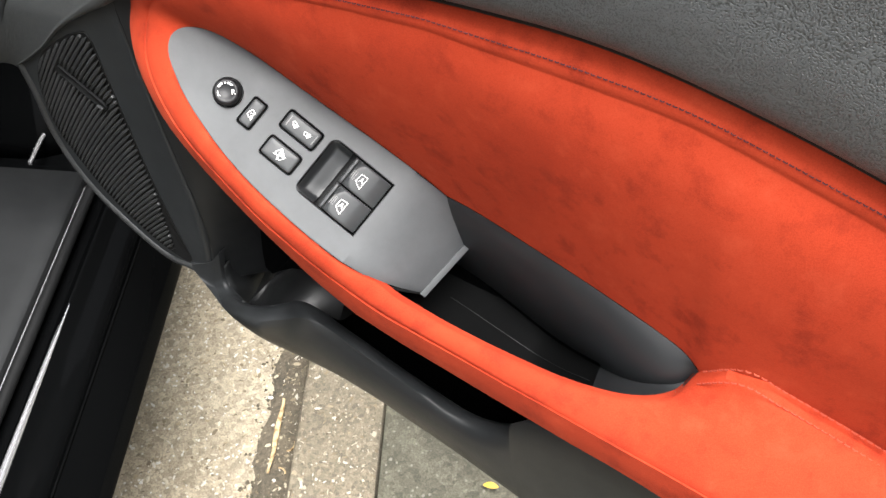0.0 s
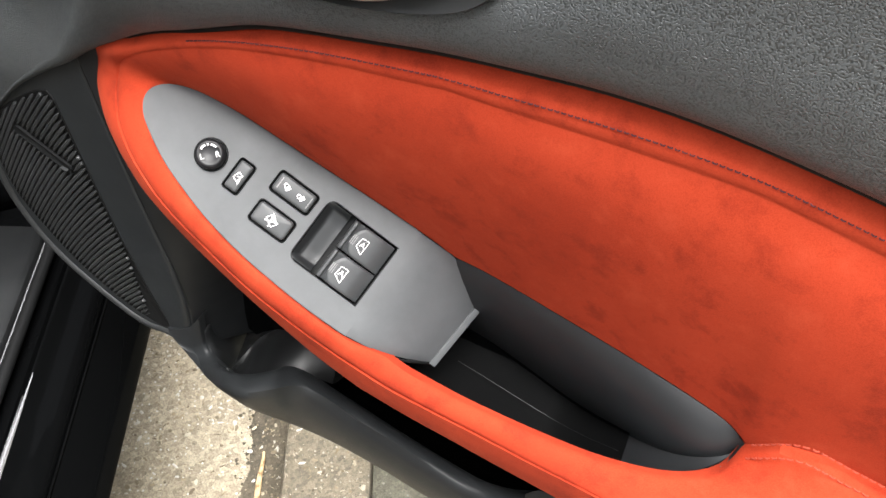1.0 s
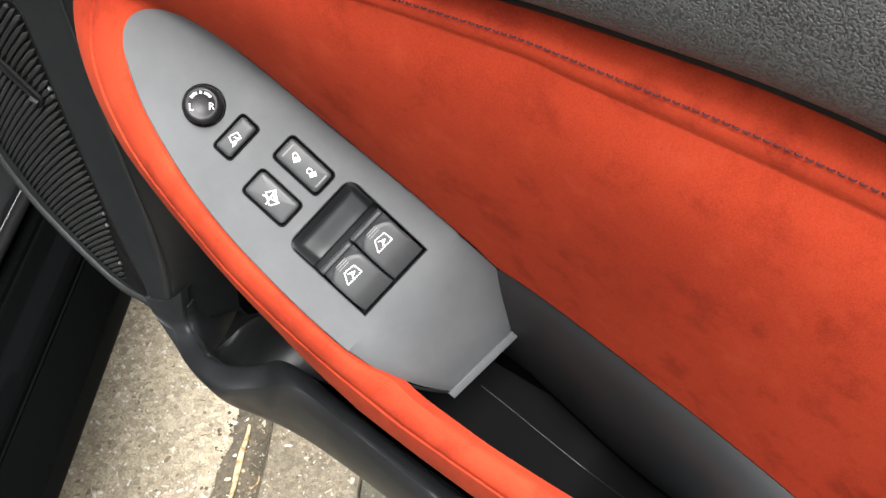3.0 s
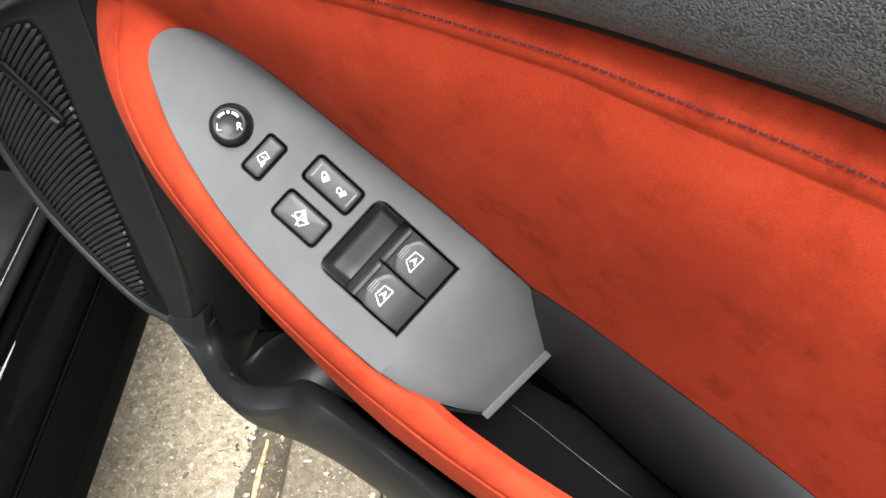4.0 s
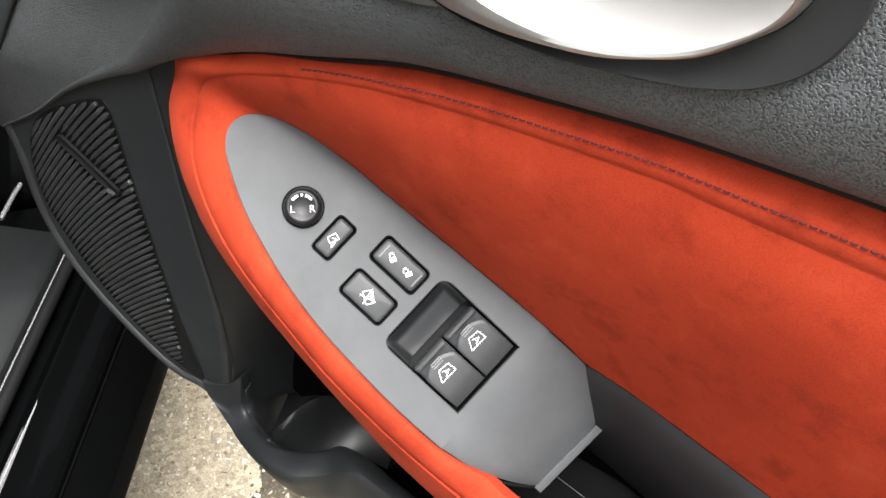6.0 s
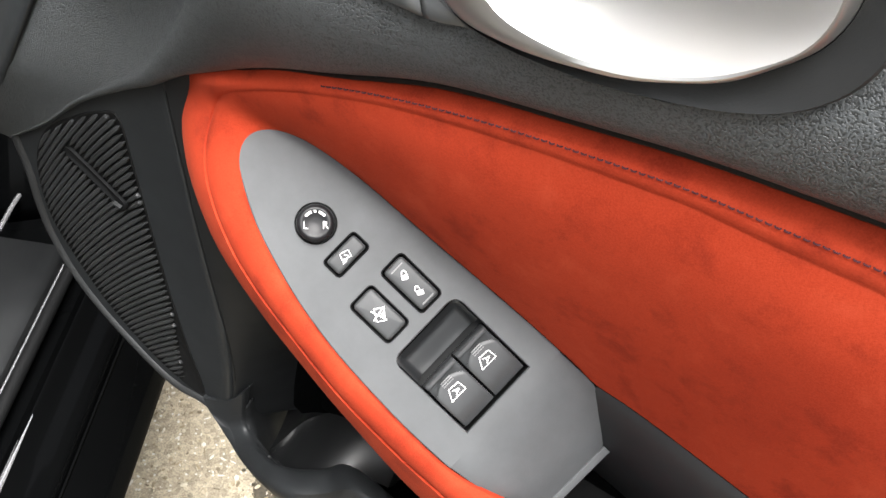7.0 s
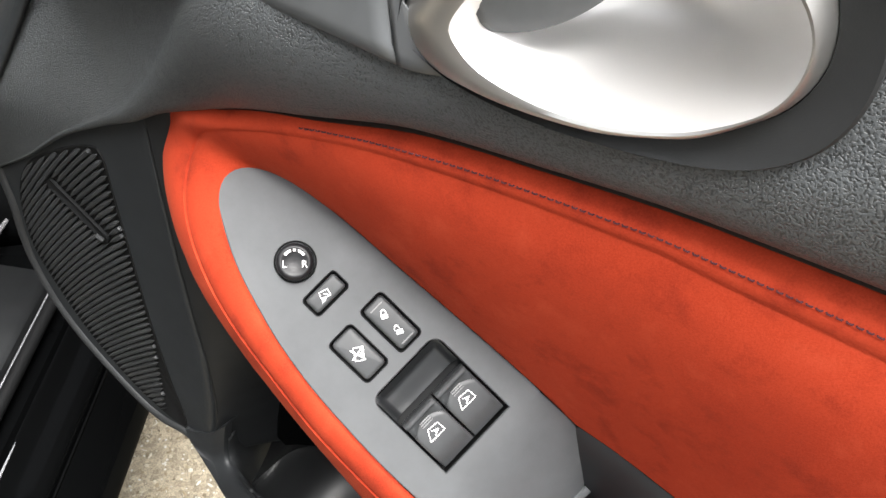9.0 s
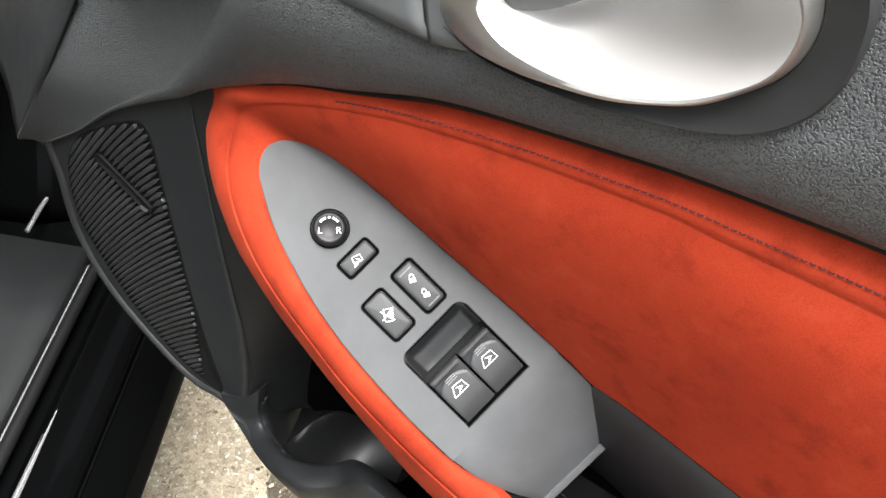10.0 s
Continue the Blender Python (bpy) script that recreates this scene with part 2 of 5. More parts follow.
def grid(rows, bm=None, close=False):
    """A sheet through rows of points; close joins the ends of every row."""
    bm = bm or bmesh.new()
    vs = [[bm.verts.new(p) for p in row] for row in rows]
    n = len(rows[0])
    for r, s in zip(vs, vs[1:]):
        for k in range(n if close else n - 1):
            m = (k + 1) % n
            bm.faces.new((r[k], r[m], s[m], s[k]))
    return bm


def tube(path, radius, seg=8, bm=None, squash=1.0):
    """A round bar along a path, with closed ends; radius may be a function of 0..1."""
    bm = bm or bmesh.new()
    rows = []
    up = Vector((0.13, -0.4, 0.9))
    for i, p in enumerate(path):
        d = (path[min(i + 1, len(path) - 1)] - path[max(i - 1, 0)]).normalized()
        s = d.cross(up).normalized()
        u = s.cross(d)
        r = radius(i / (len(path) - 1)) if callable(radius) else radius
        rows.append([bm.verts.new(p + r * (math.cos(2 * math.pi * k / seg) * s + squash * math.sin(2 * math.pi * k / seg) * u)) for k in range(seg)])
    for a, b in zip(rows, rows[1:]):
        for k in range(seg):
            bm.faces.new((a[k], a[(k + 1) % seg], b[(k + 1) % seg], b[k]))
    bm.faces.new(rows[0][::-1])
    bm.faces.new(rows[-1])
    return bm


# The armrest frame: p runs to the rear along the switch plate, q towards the seat, h out of the plate.
ORIGIN = V(0, 0, 0.7762)
AX, BX, NX = V(0.8962, 0.0363, -0.4421), V(-0.2168, -0.8336, -0.5080), V(0.3870, -0.5511, 0.7393)


def arm(p, q, h=0.0):
    return ORIGIN + AX * p + BX * q + NX * h


def sag(p):
    """The plate rolls down at its rear end."""
    return -0.023 * ((p - 0.055) / 0.055) ** 2 if p > 0.055 else 0.0


def rounded(p0, p1, q0, q1, r, seg=5):
    out = []
    for cx, cy, a0 in ((p1 - r, q1 - r, 0), (p0 + r, q1 - r, 90), (p0 + r, q0 + r, 180), (p1 - r, q0 + r, 270)):
        for k in range(seg + 1):
            a = radians(a0 + 90 * k / seg)
            out.append((cx + r * math.cos(a), cy + r * math.sin(a)))
    return out


def inset(loop, d):
    """A loop of (p, q) moved inwards by d."""
    n, out = len(loop), []
    for i in range(n):
        a, b, c = Vector(loop[i - 1]), Vector(loop[i]), Vector(loop[(i + 1) % n])
        t = (c - a)
        nrm = Vector((-t.y, t.x)).normalized() if t.length > 1e-9 else Vector((0, 0))
        out.append(tuple(b + nrm * d))
    return out


def plug(loop, levels, bm=None, dome=0.0, cap=True):
    """A button: the loop at rising heights, each (inset, h), closed on top."""
    bm = bm or bmesh.new()
    rows = [[arm(p, q, h + sag(p)) for p, q in inset(loop, d)] for d, h in levels]
    vs = [[bm.verts.new(v) for v in r] for r in rows]
    n = len(loop)
    for a, b in zip(vs, vs[1:]):
        for k in range(n):
            bm.faces.new((a[k], a[(k + 1) % n], b[(k + 1) % n], b[k]))
    if cap:
        top = vs[-1]
        mid = sum((v.co for v in top), Vector()) / n + NX * dome
        c = bm.verts.new(mid)
        for k in range(n):
            bm.faces.new((top[k], top[(k + 1) % n], c))
    return bm


def cap_rect(p0, p1, q0, q1, r, levels, dome=0.0):
    """A key cap: rounded rectangles that shrink by each (inset, h)."""
    bm = bmesh.new()
    vs = [[bm.verts.new(arm(p, q, h)) for p, q in rounded(p0 + d, p1 - d, q0 + d, q1 - d, max(r + 0.0008 - d, 0.0005))] for d, h in levels]
    n = len(vs[0])
    for a, b in zip(vs, vs[1:]):
        for k in range(n):
            bm.faces.new((a[k], a[(k + 1) % n], b[(k + 1) % n], b[k]))
    c = bm.verts.new(sum((v.co for v in vs[-1]), Vector()) / n + NX * dome)
    for k in range(n):
        bm.faces.new((vs[-1][k], vs[-1][(k + 1) % n], c))
    return bm


def flat_shape(loops, h, bm=None, thick=0.00025):
    """Thin raised print: each loop of (p, q) is a filled shape."""
    bm = bm or bmesh.new()
    for loop in loops:
        lift = h if callable(h) else (lambda p: h)
        top = [bm.verts.new(arm(p, q, lift(p) + thick)) for p, q in loop]
        low = [bm.verts.new(arm(p, q, lift(p) - 0.0004)) for p, q in loop]
        bm.faces.new(top)
        for k in range(len(loop)):
            m = (k + 1) % len(loop)
            bm.faces.new((low[k], low[m], top[m], top[k]))
    bmesh.ops.recalc_face_normals(bm, faces=bm.faces[:])
    return bm


def bar(p0, q0, p1, q1, w):
    d = Vector((p1 - p0, q1 - q0)).normalized()
    s = Vector((-d.y, d.x)) * w / 2
    return [(p0 + s.x, q0 + s.y), (p0 - s.x, q0 - s.y), (p1 - s.x, q1 - s.y), (p1 + s.x, q1 + s.y)]


def letters(text, size, at, right, up):
    """A printed letter: the built-in font's outline, laid on the armrest frame."""
    cu = bpy.data.curves.new("letter", "FONT")
    cu.body, cu.size, cu.align_x, cu.align_y, cu.extrude = text, size, "CENTER", "CENTER", 0.0002
    tmp = bpy.data.objects.new("letter", cu)
    data = bpy.data.meshes.new_from_object(tmp)
    bm = bmesh.new()
    bm.from_mesh(data)
    bpy.data.objects.remove(tmp)
    bpy.data.curves.remove(cu)
    bpy.data.meshes.remove(data)
    for v in bm.verts:
        p = at[0] + right[0] * v.co.x + up[0] * v.co.y
        q = at[1] + right[1] * v.co.x + up[1] * v.co.y
        v.co = arm(p, q, at[2] + v.co.z)
    return bm


# ---- ground ----
# The car's side runs along CAR; OUT points away from it, over the kerb.
CAR, OUT = V(0.490, -0.872, 0), V(0.872, 0.490, 0)


def site(s, w, z):
    return CAR * s + OUT * w + V(0, 0, z)


KERB_IN, KERB_OUT, KERB_TOP = -0.127, -0.011, 0.11


def ground_z(s, w):
    return 0.004 * noise.noise(V(s * 3, w * 3, 0.3)) + 0.002 * noise.noise(V(s * 11, w * 11, 2.3)) if abs(s) < 2 and abs(w) < 1.2 else 0


def build_ground():
    bm = bmesh.new()
    ss = [-400, -40, -6, -2] + [-1.2 + 0.05 * i for i in range(49)] + [2, 6, 40, 400]
    ws = [-400, -40, -6, -2] + [-1.0 + 0.04 * i for i in range(22)] + [KERB_IN - 0.03, KERB_IN + 0.02, 0.4, 2, 6, 40, 400]
    rows = []
    for s in ss:
        row = []
        for w in ws:
            row.append(site(s, w, ground_z(s, w)))
        rows.append(row)
    road = part("ground", grid(rows), GUTTER, toward=(0, 0, 1))
    tagged(road, "worn pale concrete gutter strewn with grit", "ground", kind="structure")
    # the pavement behind the kerb
    rows = []
    for s in ss:
        rows.append([site(s, w, z + 0.003 * noise.noise(V(s * 6, w * 6, 5))) for w, z in ((KERB_OUT + 0.001, 0.02), (KERB_OUT + 0.002, KERB_TOP - 0.012), (KERB_OUT + 0.03, KERB_TOP - 0.008), (0.1, KERB_TOP - 0.006), (0.25, KERB_TOP - 0.004), (0.6, KERB_TOP), (2, KERB_TOP + 0.02), (8, KERB_TOP + 0.05), (400, KERB_TOP + 0.05))])
    tagged(part("pavement", grid(rows), PAVING, toward=(0, 0, 1)), "dark mossy pavement beyond the kerb", "pavement", kind="structure")
    # kerb stones laid end to end
    kerb = thing("kerb", site(0, KERB_IN, 0), "weathered concrete kerb stones with rounded edges", "kerb", kind="structure")
    length = 0.9
    for k in range(-4, 4):
        s0, s1 = k * length - 0.52 + 0.003, (k + 1) * length - 0.52 - 0.003
        rows = []
        for i in range(31):
            s = s0 + (s1 - s0) * i / 30
            j = lambda a: 0.0025 * noise.noise(V(s * 17, a, k))
            prof = ((KERB_IN, -0.03), (KERB_IN + j(0), KERB_TOP - 0.016), (KERB_IN + 0.004 + j(1), KERB_TOP - 0.005), (KERB_IN + 0.014, KERB_TOP + j(2)), (-0.09, KERB_TOP + j(3)), (-0.05, KERB_TOP + j(4)), (KERB_OUT - 0.01, KERB_TOP + j(5)), (KERB_OUT - 0.002, KERB_TOP - 0.006 + j(6)), (KERB_OUT, KERB_TOP - 0.02), (KERB_OUT, -0.03))
            rows.append([site(s, w, z) for w, z in prof])
        bm = grid(rows)
        for r in (0, 30):
            bm.verts.ensure_lookup_table()
            bm.faces.new([bm.verts[r * 10 + i] for i in range(10)])
        part("kerb_stone", bm, KERB, kerb, toward=(0, 0, 1))
    # dirt gathered along the foot of the kerb
    rows = []
    for i in range(121):
        s = -1.4 + i * 0.02
        edge = KERB_IN - 0.074 - 0.032 * noise.noise(V(s * 9, 0, 1)) - 0.007 * noise.noise(V(s * 40, 0, 4))
        rows.append([site(s, edge + (KERB_IN + 0.004 - edge) * v, -0.004 + 0.017 * v ** 0.6 + 0.004 * noise.noise(V(s * 50, v * 5, 3))) for v in (0, 0.15, 0.35, 0.55, 0.75, 0.9, 1.0)])
    tagged(part("gutter_dirt", grid(rows), DIRT, toward=(0, 0, 1)), "damp dark dirt along the kerb foot", "dirt", kind="stuff")



def build_wall():
    # unseen wall, added to block the low sky from the sill's reflections
    rows = []
    for i in range(41):
        s = -7 + 14 * i / 40
        rows.append([site(s, w, z) for w, z in ((1.75, 0.05), (1.75, 3.3), (1.76, 3.34), (1.99, 3.34), (2.0, 3.3), (2.0, 0.05))])
    bm = grid(rows)
    bm.verts.ensure_lookup_table()
    bm.faces.new([bm.verts[i] for i in range(6)])
    bm.faces.new([bm.verts[240 + i] for i in range(5, -1, -1)])
    tagged(part("wall_blocker", bm, RENDERED), "unseen plain dark wall, added to darken reflections in the sill", "wall", kind="structure")


build_ground()
build_wall()


def build_litter():
    rng = random.Random(5)
    bm = bmesh.new()
    for i in range(6000):
        s, w = rng.uniform(-0.70, 0.40), rng.uniform(-0.55, KERB_IN - 0.002)
        z = ground_z(s, w) + 0.0004
        if rng.random() < 0.15:
            w = rng.uniform(KERB_IN + 0.006, KERB_OUT - 0.004)
            z = KERB_TOP
        elif rng.random() < 0.25:
            w, z = KERB_IN - abs(rng.gauss(0, 0.025)) - 0.003, 0.008
        c = site(s, w, z)
        a = rng.uniform(0, 6.28)
        l, b, t = 0.0012 + 0.0058 * rng.random() ** 1.8, 0.0010 + 0.0030 * rng.random() ** 1.8, rng.uniform(0.0006, 0.0022)
        u, v = V(math.cos(a), math.sin(a), rng.uniform(-0.2, 0.2)), V(-math.sin(a), math.cos(a), 0)
        vs = [bm.verts.new(c + (u * l * math.cos(k * 1.047) + v * b * math.sin(k * 1.047)) * rng.uniform(0.55, 1.1)) for k in range(6)]
        vs.append(bm.verts.new(c + V(0, 0, t * 1.3)))
        for k in range(6):
            bm.faces.new((vs[k], vs[(k + 1) % 6], vs[6]))
    tagged(part("grit", bm, CHIP, flat=True), "scattered pale grit and straw chips", "grit", kind="stuff")
    # soil crumbs along the edge of the dirt
    bm = bmesh.new()
    for i in range(1300):
        s, w = rng.uniform(-0.75, 0.75), KERB_IN - 0.058 + rng.gauss(0, 0.014)
        if w > KERB_IN - 0.004:
            continue
        r = 0.0008 + 0.0030 * rng.random() ** 2.5
        c = site(s, w, ground_z(s, w) + 0.002 + 0.010 * smoothstep(-0.06, 0.0, w - KERB_IN))
        a = rng.uniform(0, 6.28)
        low = [bm.verts.new(c + V(r * math.cos(a + k * 1.257) * rng.uniform(0.7, 1.3), r * math.sin(a + k * 1.257) * rng.uniform(0.7, 1.3), -0.002)) for k in range(5)]
        tip = bm.verts.new(c + V(0, 0, r * 0.9))
        for k in range(5):
            bm.faces.new((low[k], low[(k + 1) % 5], tip))
    tagged(part("soil_crumbs", bm, DIRT), "dark soil crumbs scattered along the gutter", "soil", kind="stuff")
    # the stick in the gutter
    a, b = V(-0.266, 0.126, 0.012), V(-0.209, 0.020, 0.014)
    path = [a.lerp(b, i / 14) + V(0.0010 * math.sin(i * 0.8), 0.0006 * math.sin(i * 1.3), 0.001 * math.sin(i * 0.7)) for i in range(15)]
    tagged(part("stick", tube(path, lambda u: 0.0046 - 0.0028 * abs(u - 0.45) * 2, 7), STRAW), "pale dry split stick lying in the gutter", "stick")
    for n, (s, w, z, a, size) in enumerate(((-0.155, -0.152, 0.014, 0.5, 0.012), (-0.12, -0.149, 0.014, 2.0, 0.009), (0.055, -0.1495, 0.015, 1.2, 0.008))):
        base = site(s, w, z)
        path = [base + V(math.cos(a + i * 0.2) * i, math.sin(a + i * 0.2) * i, 0.1 * i) * size * 0.3 for i in range(6)]
        tagged(part("twig", tube(path, 0.0014, 5), STRAW), "short broken straw-coloured twig in the gutter dirt", "twig", "twigs in the gutter")
    bm = bmesh.new()
    rows = []
    c = V(0.083, 0.128, KERB_TOP + 0.002)
    for i in range(9):
        u = i / 8
        half = 0.0042 * math.sin(math.pi * u) ** 0.8 + 0.0002
        rows.append([c + V(0.019 * (u - 0.5), 0.008 * (u - 0.5), 0.003 * math.sin(3 * u)) + V(-0.4, 0.9, 0.15 * abs(k)) * half * k for k in (-1, -0.5, 0, 0.5, 1)])
    tagged(part("leaf", grid(rows), LEAF, solid=0.0004), "small fallen yellow leaf on the pavement", "leaf")


build_litter()


# ---- car body beside the open door ----
def sweep_site(profile, s0, s1, n=12, wobble=0.0):
    rows = []
    for i in range(n + 1):
        s = s0 + (s1 - s0) * i / n
        rows.append([site(s, w, z) for w, z in profile])
    return grid(rows)


def build_car():
    car = thing("car", site(0.6, -0.8, 0.2), "gloss black car body with open door sill", "car")
    front, rear = -0.62, 1.0
    part("rocker_panel", sweep_site([(-0.62, 0.16), (-0.42, 0.15), (-0.37, 0.17), (-0.325, 0.23), (-0.285, 0.285), (-0.266, 0.304), (-0.2605, 0.312), (-0.2615, 0.320), (-0.272, 0.336), (-0.287, 0.352), (-0.297, 0.362), (-0.299, 0.356)], front, rear), PAINT, car, "gloss black rocker panel", solid=0.0015, toward=OUT)
    part("sill", sweep_site([(-0.300, 0.350), (-0.302, 0.365), (-0.308, 0.372), (-0.322, 0.376), (-0.332, 0.381), (-0.337, 0.388), (-0.341, 0.390), (-0.346, 0.386), (-0.352, 0.378), (-0.40, 0.376), (-0.60, 0.37)], front, rear), PAINT, car, "gloss black painted door sill", solid=0.0015, toward=(0, 0, 1))
    # bright tube stands for the highlight streak, widening to the rear
    part("ridge_glint", tube([site(-0.30 + 0.05 * k, -0.3405, 0.3870) for k in range(27)], lambda u: 0.0021 + 0.0027 * smoothstep(0.06, 0.36, u), 16), GLINT, car, "bright strip for the highlight on the black sill ridge")
    part("sill_lip", tube([site(s, -0.2985, 0.3635) for s in (-0.62, -0.1, 0.3, 1.0)], 0.0014, 8), PAINT, car)
    part("seal_glint", tube([site(s, -0.3735, 0.3915) for s in (-0.30, 0, 0.5, 1.0)], 0.0017, 10), GLINT, car, "bright strip for the highlight along the black seal")
    part("sill_seal", tube([site(s, -0.3655, 0.393) for s in (-0.37, 0, 0.5, 1.0)], 0.0065, 12), RUBBER, car, "black rubber door seal")
    part("scuff_plate", sweep_site([(-0.374, 0.382), (-0.377, 0.399), (-0.382, 0.403), (-0.40, 0.404), (-0.52, 0.408), (-0.545, 0.404), (-0.56, 0.38)], -0.315, 0.9), SCUFF, car, "scuffed dark grey plastic sill plate", solid=0.002, toward=(0, 0, 1))
    part("sill_glint", tube([site(-0.395, -0.446, 0.402), site(-0.36, -0.446, 0.405), site(-0.325, -0.446, 0.404)], 0.0026, 10), GLINT, car, "bright strip for a highlight ahead of the sill plate")
    # the foot of the front pillar rises from the sill ahead of the plate
    rows = []
    for i in range(15):
        z = 0.37 + 0.85 * (i / 14) ** 1.3
        lean = 0.10 * (i / 14) ** 2
        s1 = -0.365 - 0.05 * smoothstep(0.37, 0.5, z) - lean
        rows.append([site(s1 - 0.22, -0.60, z), site(s1 - 0.03, -0.60, z), site(s1, -0.575, z), site(s1 + 0.004, -0.46, z), site(s1 - 0.01, -0.42, z), site(s1 - 0.04, -0.40, z), site(s1 - 0.24, -0.40, z)])
    part("front_pillar", grid(rows), PAINT, car, "gloss black front pillar foot", solid=0.0015, toward=CAR)
    seal = [site(-0.30, -0.3655, 0.392), site(-0.345, -0.367, 0.394), site(-0.375, -0.38, 0.41), site(-0.395, -0.40, 0.45), site(-0.41, -0.43, 0.52), site(-0.44, -0.45, 0.65), site(-0.50, -0.47, 0.9)]
    part("pillar_seal", tube(spline(seal, 40), 0.007, 10), RUBBER, car, "black rubber door seal")
    part("floor_carpet", sweep_site([(-0.56, 0.39), (-0.58, 0.33), (-0.66, 0.28), (-1.4, 0.27)], -0.9, 1.2), CARPET, car, "black footwell carpet", solid=0.004, toward=(0, 0, 1))
    # front wing stub ahead of the hinge
    rows = []
    for i in range(9):
        z = 0.2 + 0.75 * i / 8
        bulge = 0.03 * math.sin(math.pi * i / 8)
        rows.append([site(-0.66, -0.42, z), site(-0.665, -0.27 + bulge, z), site(-0.68, -0.262 + bulge, z), site(-0.9, -0.262 + bulge, z), site(-1.3, -0.27 + bulge, z)])
    part("front_wing", grid(rows), PAINT, car, "gloss black front wing", solid=0.0015, toward=OUT)
    # unseen roof, far side and scuttle close the cabin, added to darken sill reflections
    part("roof", sweep_site([(-0.46, 1.17), (-0.465, 1.20), (-0.50, 1.25), (-0.60, 1.31), (-1.0, 1.35), (-1.5, 1.31), (-1.62, 1.2), (-1.70, 0.9), (-1.72, 0.3)], -0.45, 1.5), PAINT, car, "gloss black car roof", solid=0.03, toward=(0, 0, 1))
    rows = []
    for i in range(7):
        w = -0.47 - 1.2 * i / 6
        rows.append([site(-0.40, w, 0.3), site(-0.44, w, 0.55), site(-0.30, w, 0.70), site(-0.28, w, 0.85), site(-0.38, w, 0.93), site(-0.85, w, 0.95)])
    part("dashboard", grid(rows), TRIM_SOFT, car, "black dashboard", solid=0.01, toward=CAR)
    rows = []
    for i in range(7):
        w = -0.52 - 1.1 * i / 6
        rows.append([site(1.05, w, 0.3), site(1.1, w, 0.8), site(1.2, w, 1.3)])
    part("rear_bulkhead", grid(rows), CARPET, car, "black cabin rear wall", solid=0.01, toward=-CAR)
    part("hinge_bracket", tube([site(-0.52, -0.40, 0.52), site(-0.47, -0.345, 0.52), site(-0.42, -0.30, 0.525)], 0.014, 8), PAINT, car, "black painted door hinge")


build_car()

# ---- the open door ----
door = thing("open_car_door", V(0.1, 0.05, 0.4), "open car door, orange suede and black trim inside", "car door")
FACE = V(0, -0.8, 0.6)

# lower edge of the upper trim, where it meets suede and lower panel
SEAM_TOP = [(-0.322, -0.011, 0.700), (-0.275, -0.011, 0.738), (-0.238, -0.011, 0.774), (-0.206, -0.011, 0.799), (-0.178, -0.011, 0.817), (-0.157, -0.009, 0.832), (-0.122, -0.008, 0.851), (-0.089, -0.008, 0.867), (-0.050, -0.008, 0.882), (-0.006, -0.008, 0.896), (0.041, -0.008, 0.906), (0.082, -0.008, 0.914), (0.120, -0.008, 0.919), (0.160, -0.008, 0.923), (0.200, -0.008, 0.923), (0.250, -0.008, 0.918), (0.300, -0.008, 0.910), (0.400, -0.008, 0.890), (0.620, -0.004, 0.84)]
# outline of the lower panel: front edge and underside
EDGE = [(-0.322, 0.710), (-0.317, 0.680), (-0.317, 0.650), (-0.313, 0.622), (-0.301, 0.594), (-0.281, 0.570), (-0.252, 0.549), (-0.223, 0.534), (-0.203, 0.530), (-0.181, 0.5345), (-0.150, 0.528), (-0.125, 0.505), (-0.11, 0.474)]
# rear edge of the smooth band behind the grille
BAND = [(0.45, -0.155), (0.545, -0.152), (0.577, -0.1485), (0.60, -0.1475), (0.643, -0.1495), (0.691, -0.157), (0.735, -0.163), (0.771, -0.167), (0.8216, -0.1725), (0.90, -0.174)]


def panel_y(x, z):
    d = x - table(BAND, z)
    deep = 0.050 + 0.012 * smoothstep(0.68, 0.57, z)
    run = 0.090 - 0.052 * smoothstep(0.76, 0.57, z)
    tuck = smoothstep(0.004, 0.014, z - table([(p[0], p[2]) for p in SEAM_TOP], x))
    return -0.014 + deep * smoothstep(-0.006, run, d) + 0.014 * tuck


def build_lower_panel():
    left = spline([(x, 0, z) for x, z in EDGE], 60)
    zl = sorted((v.z, v.x) for v in left)
    top = sorted((z, x) for x, y, z in SEAM_TOP[:9])
    rows, deep_rows = [], []
    for i in range(131):
        z = 0.474 + (0.866 - 0.474) * i / 130
        x0 = table(zl, z) if z < 0.705 else table(top, z) - 0.008
        xb = max(table(BAND, z), x0 + 0.001)
        row = [x0 + (xb - x0) * k / 40 for k in range(41)]
        row = [V(x, panel_y(x, z), z) for x in row]
        edge = row[0]
        rows.append([edge + V(0.004, 0.02, 0), edge + V(-0.001, 0.003, 0)] + row[1:])
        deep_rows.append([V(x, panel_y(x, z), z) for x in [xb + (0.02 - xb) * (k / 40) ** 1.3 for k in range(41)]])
    panel = part("lower_panel", grid(rows), TRIM_SOFT, door, "smooth black lower door trim", solid=0.003, toward=FACE)
    # wall beyond the joint in the darker copy, for the shade in there
    part("pocket_wall", grid(deep_rows), INNER_SHADED, door, "black plastic wall behind the map pocket, darkened for its shade", solid=0.003, toward=FACE)
    # moulded rim along the front edge
    rim = [V(v.x + 0.003, -0.0125, v.z + 0.001) for v in left[:46]]
    part("panel_rim", tube(rim, 0.0042, 10), TRIM, panel)
    # the joint between the grille's band and the pocket wall
    joint = []
    for k in range(30):
        z = 0.582 + 0.235 * k / 29
        x = table(BAND, z) + 0.001
        joint.append(V(x, panel_y(x, z) + 0.0001, z))
    part("panel_joint", tube(joint, 0.00035, 6), WELL, panel)


build_lower_panel()

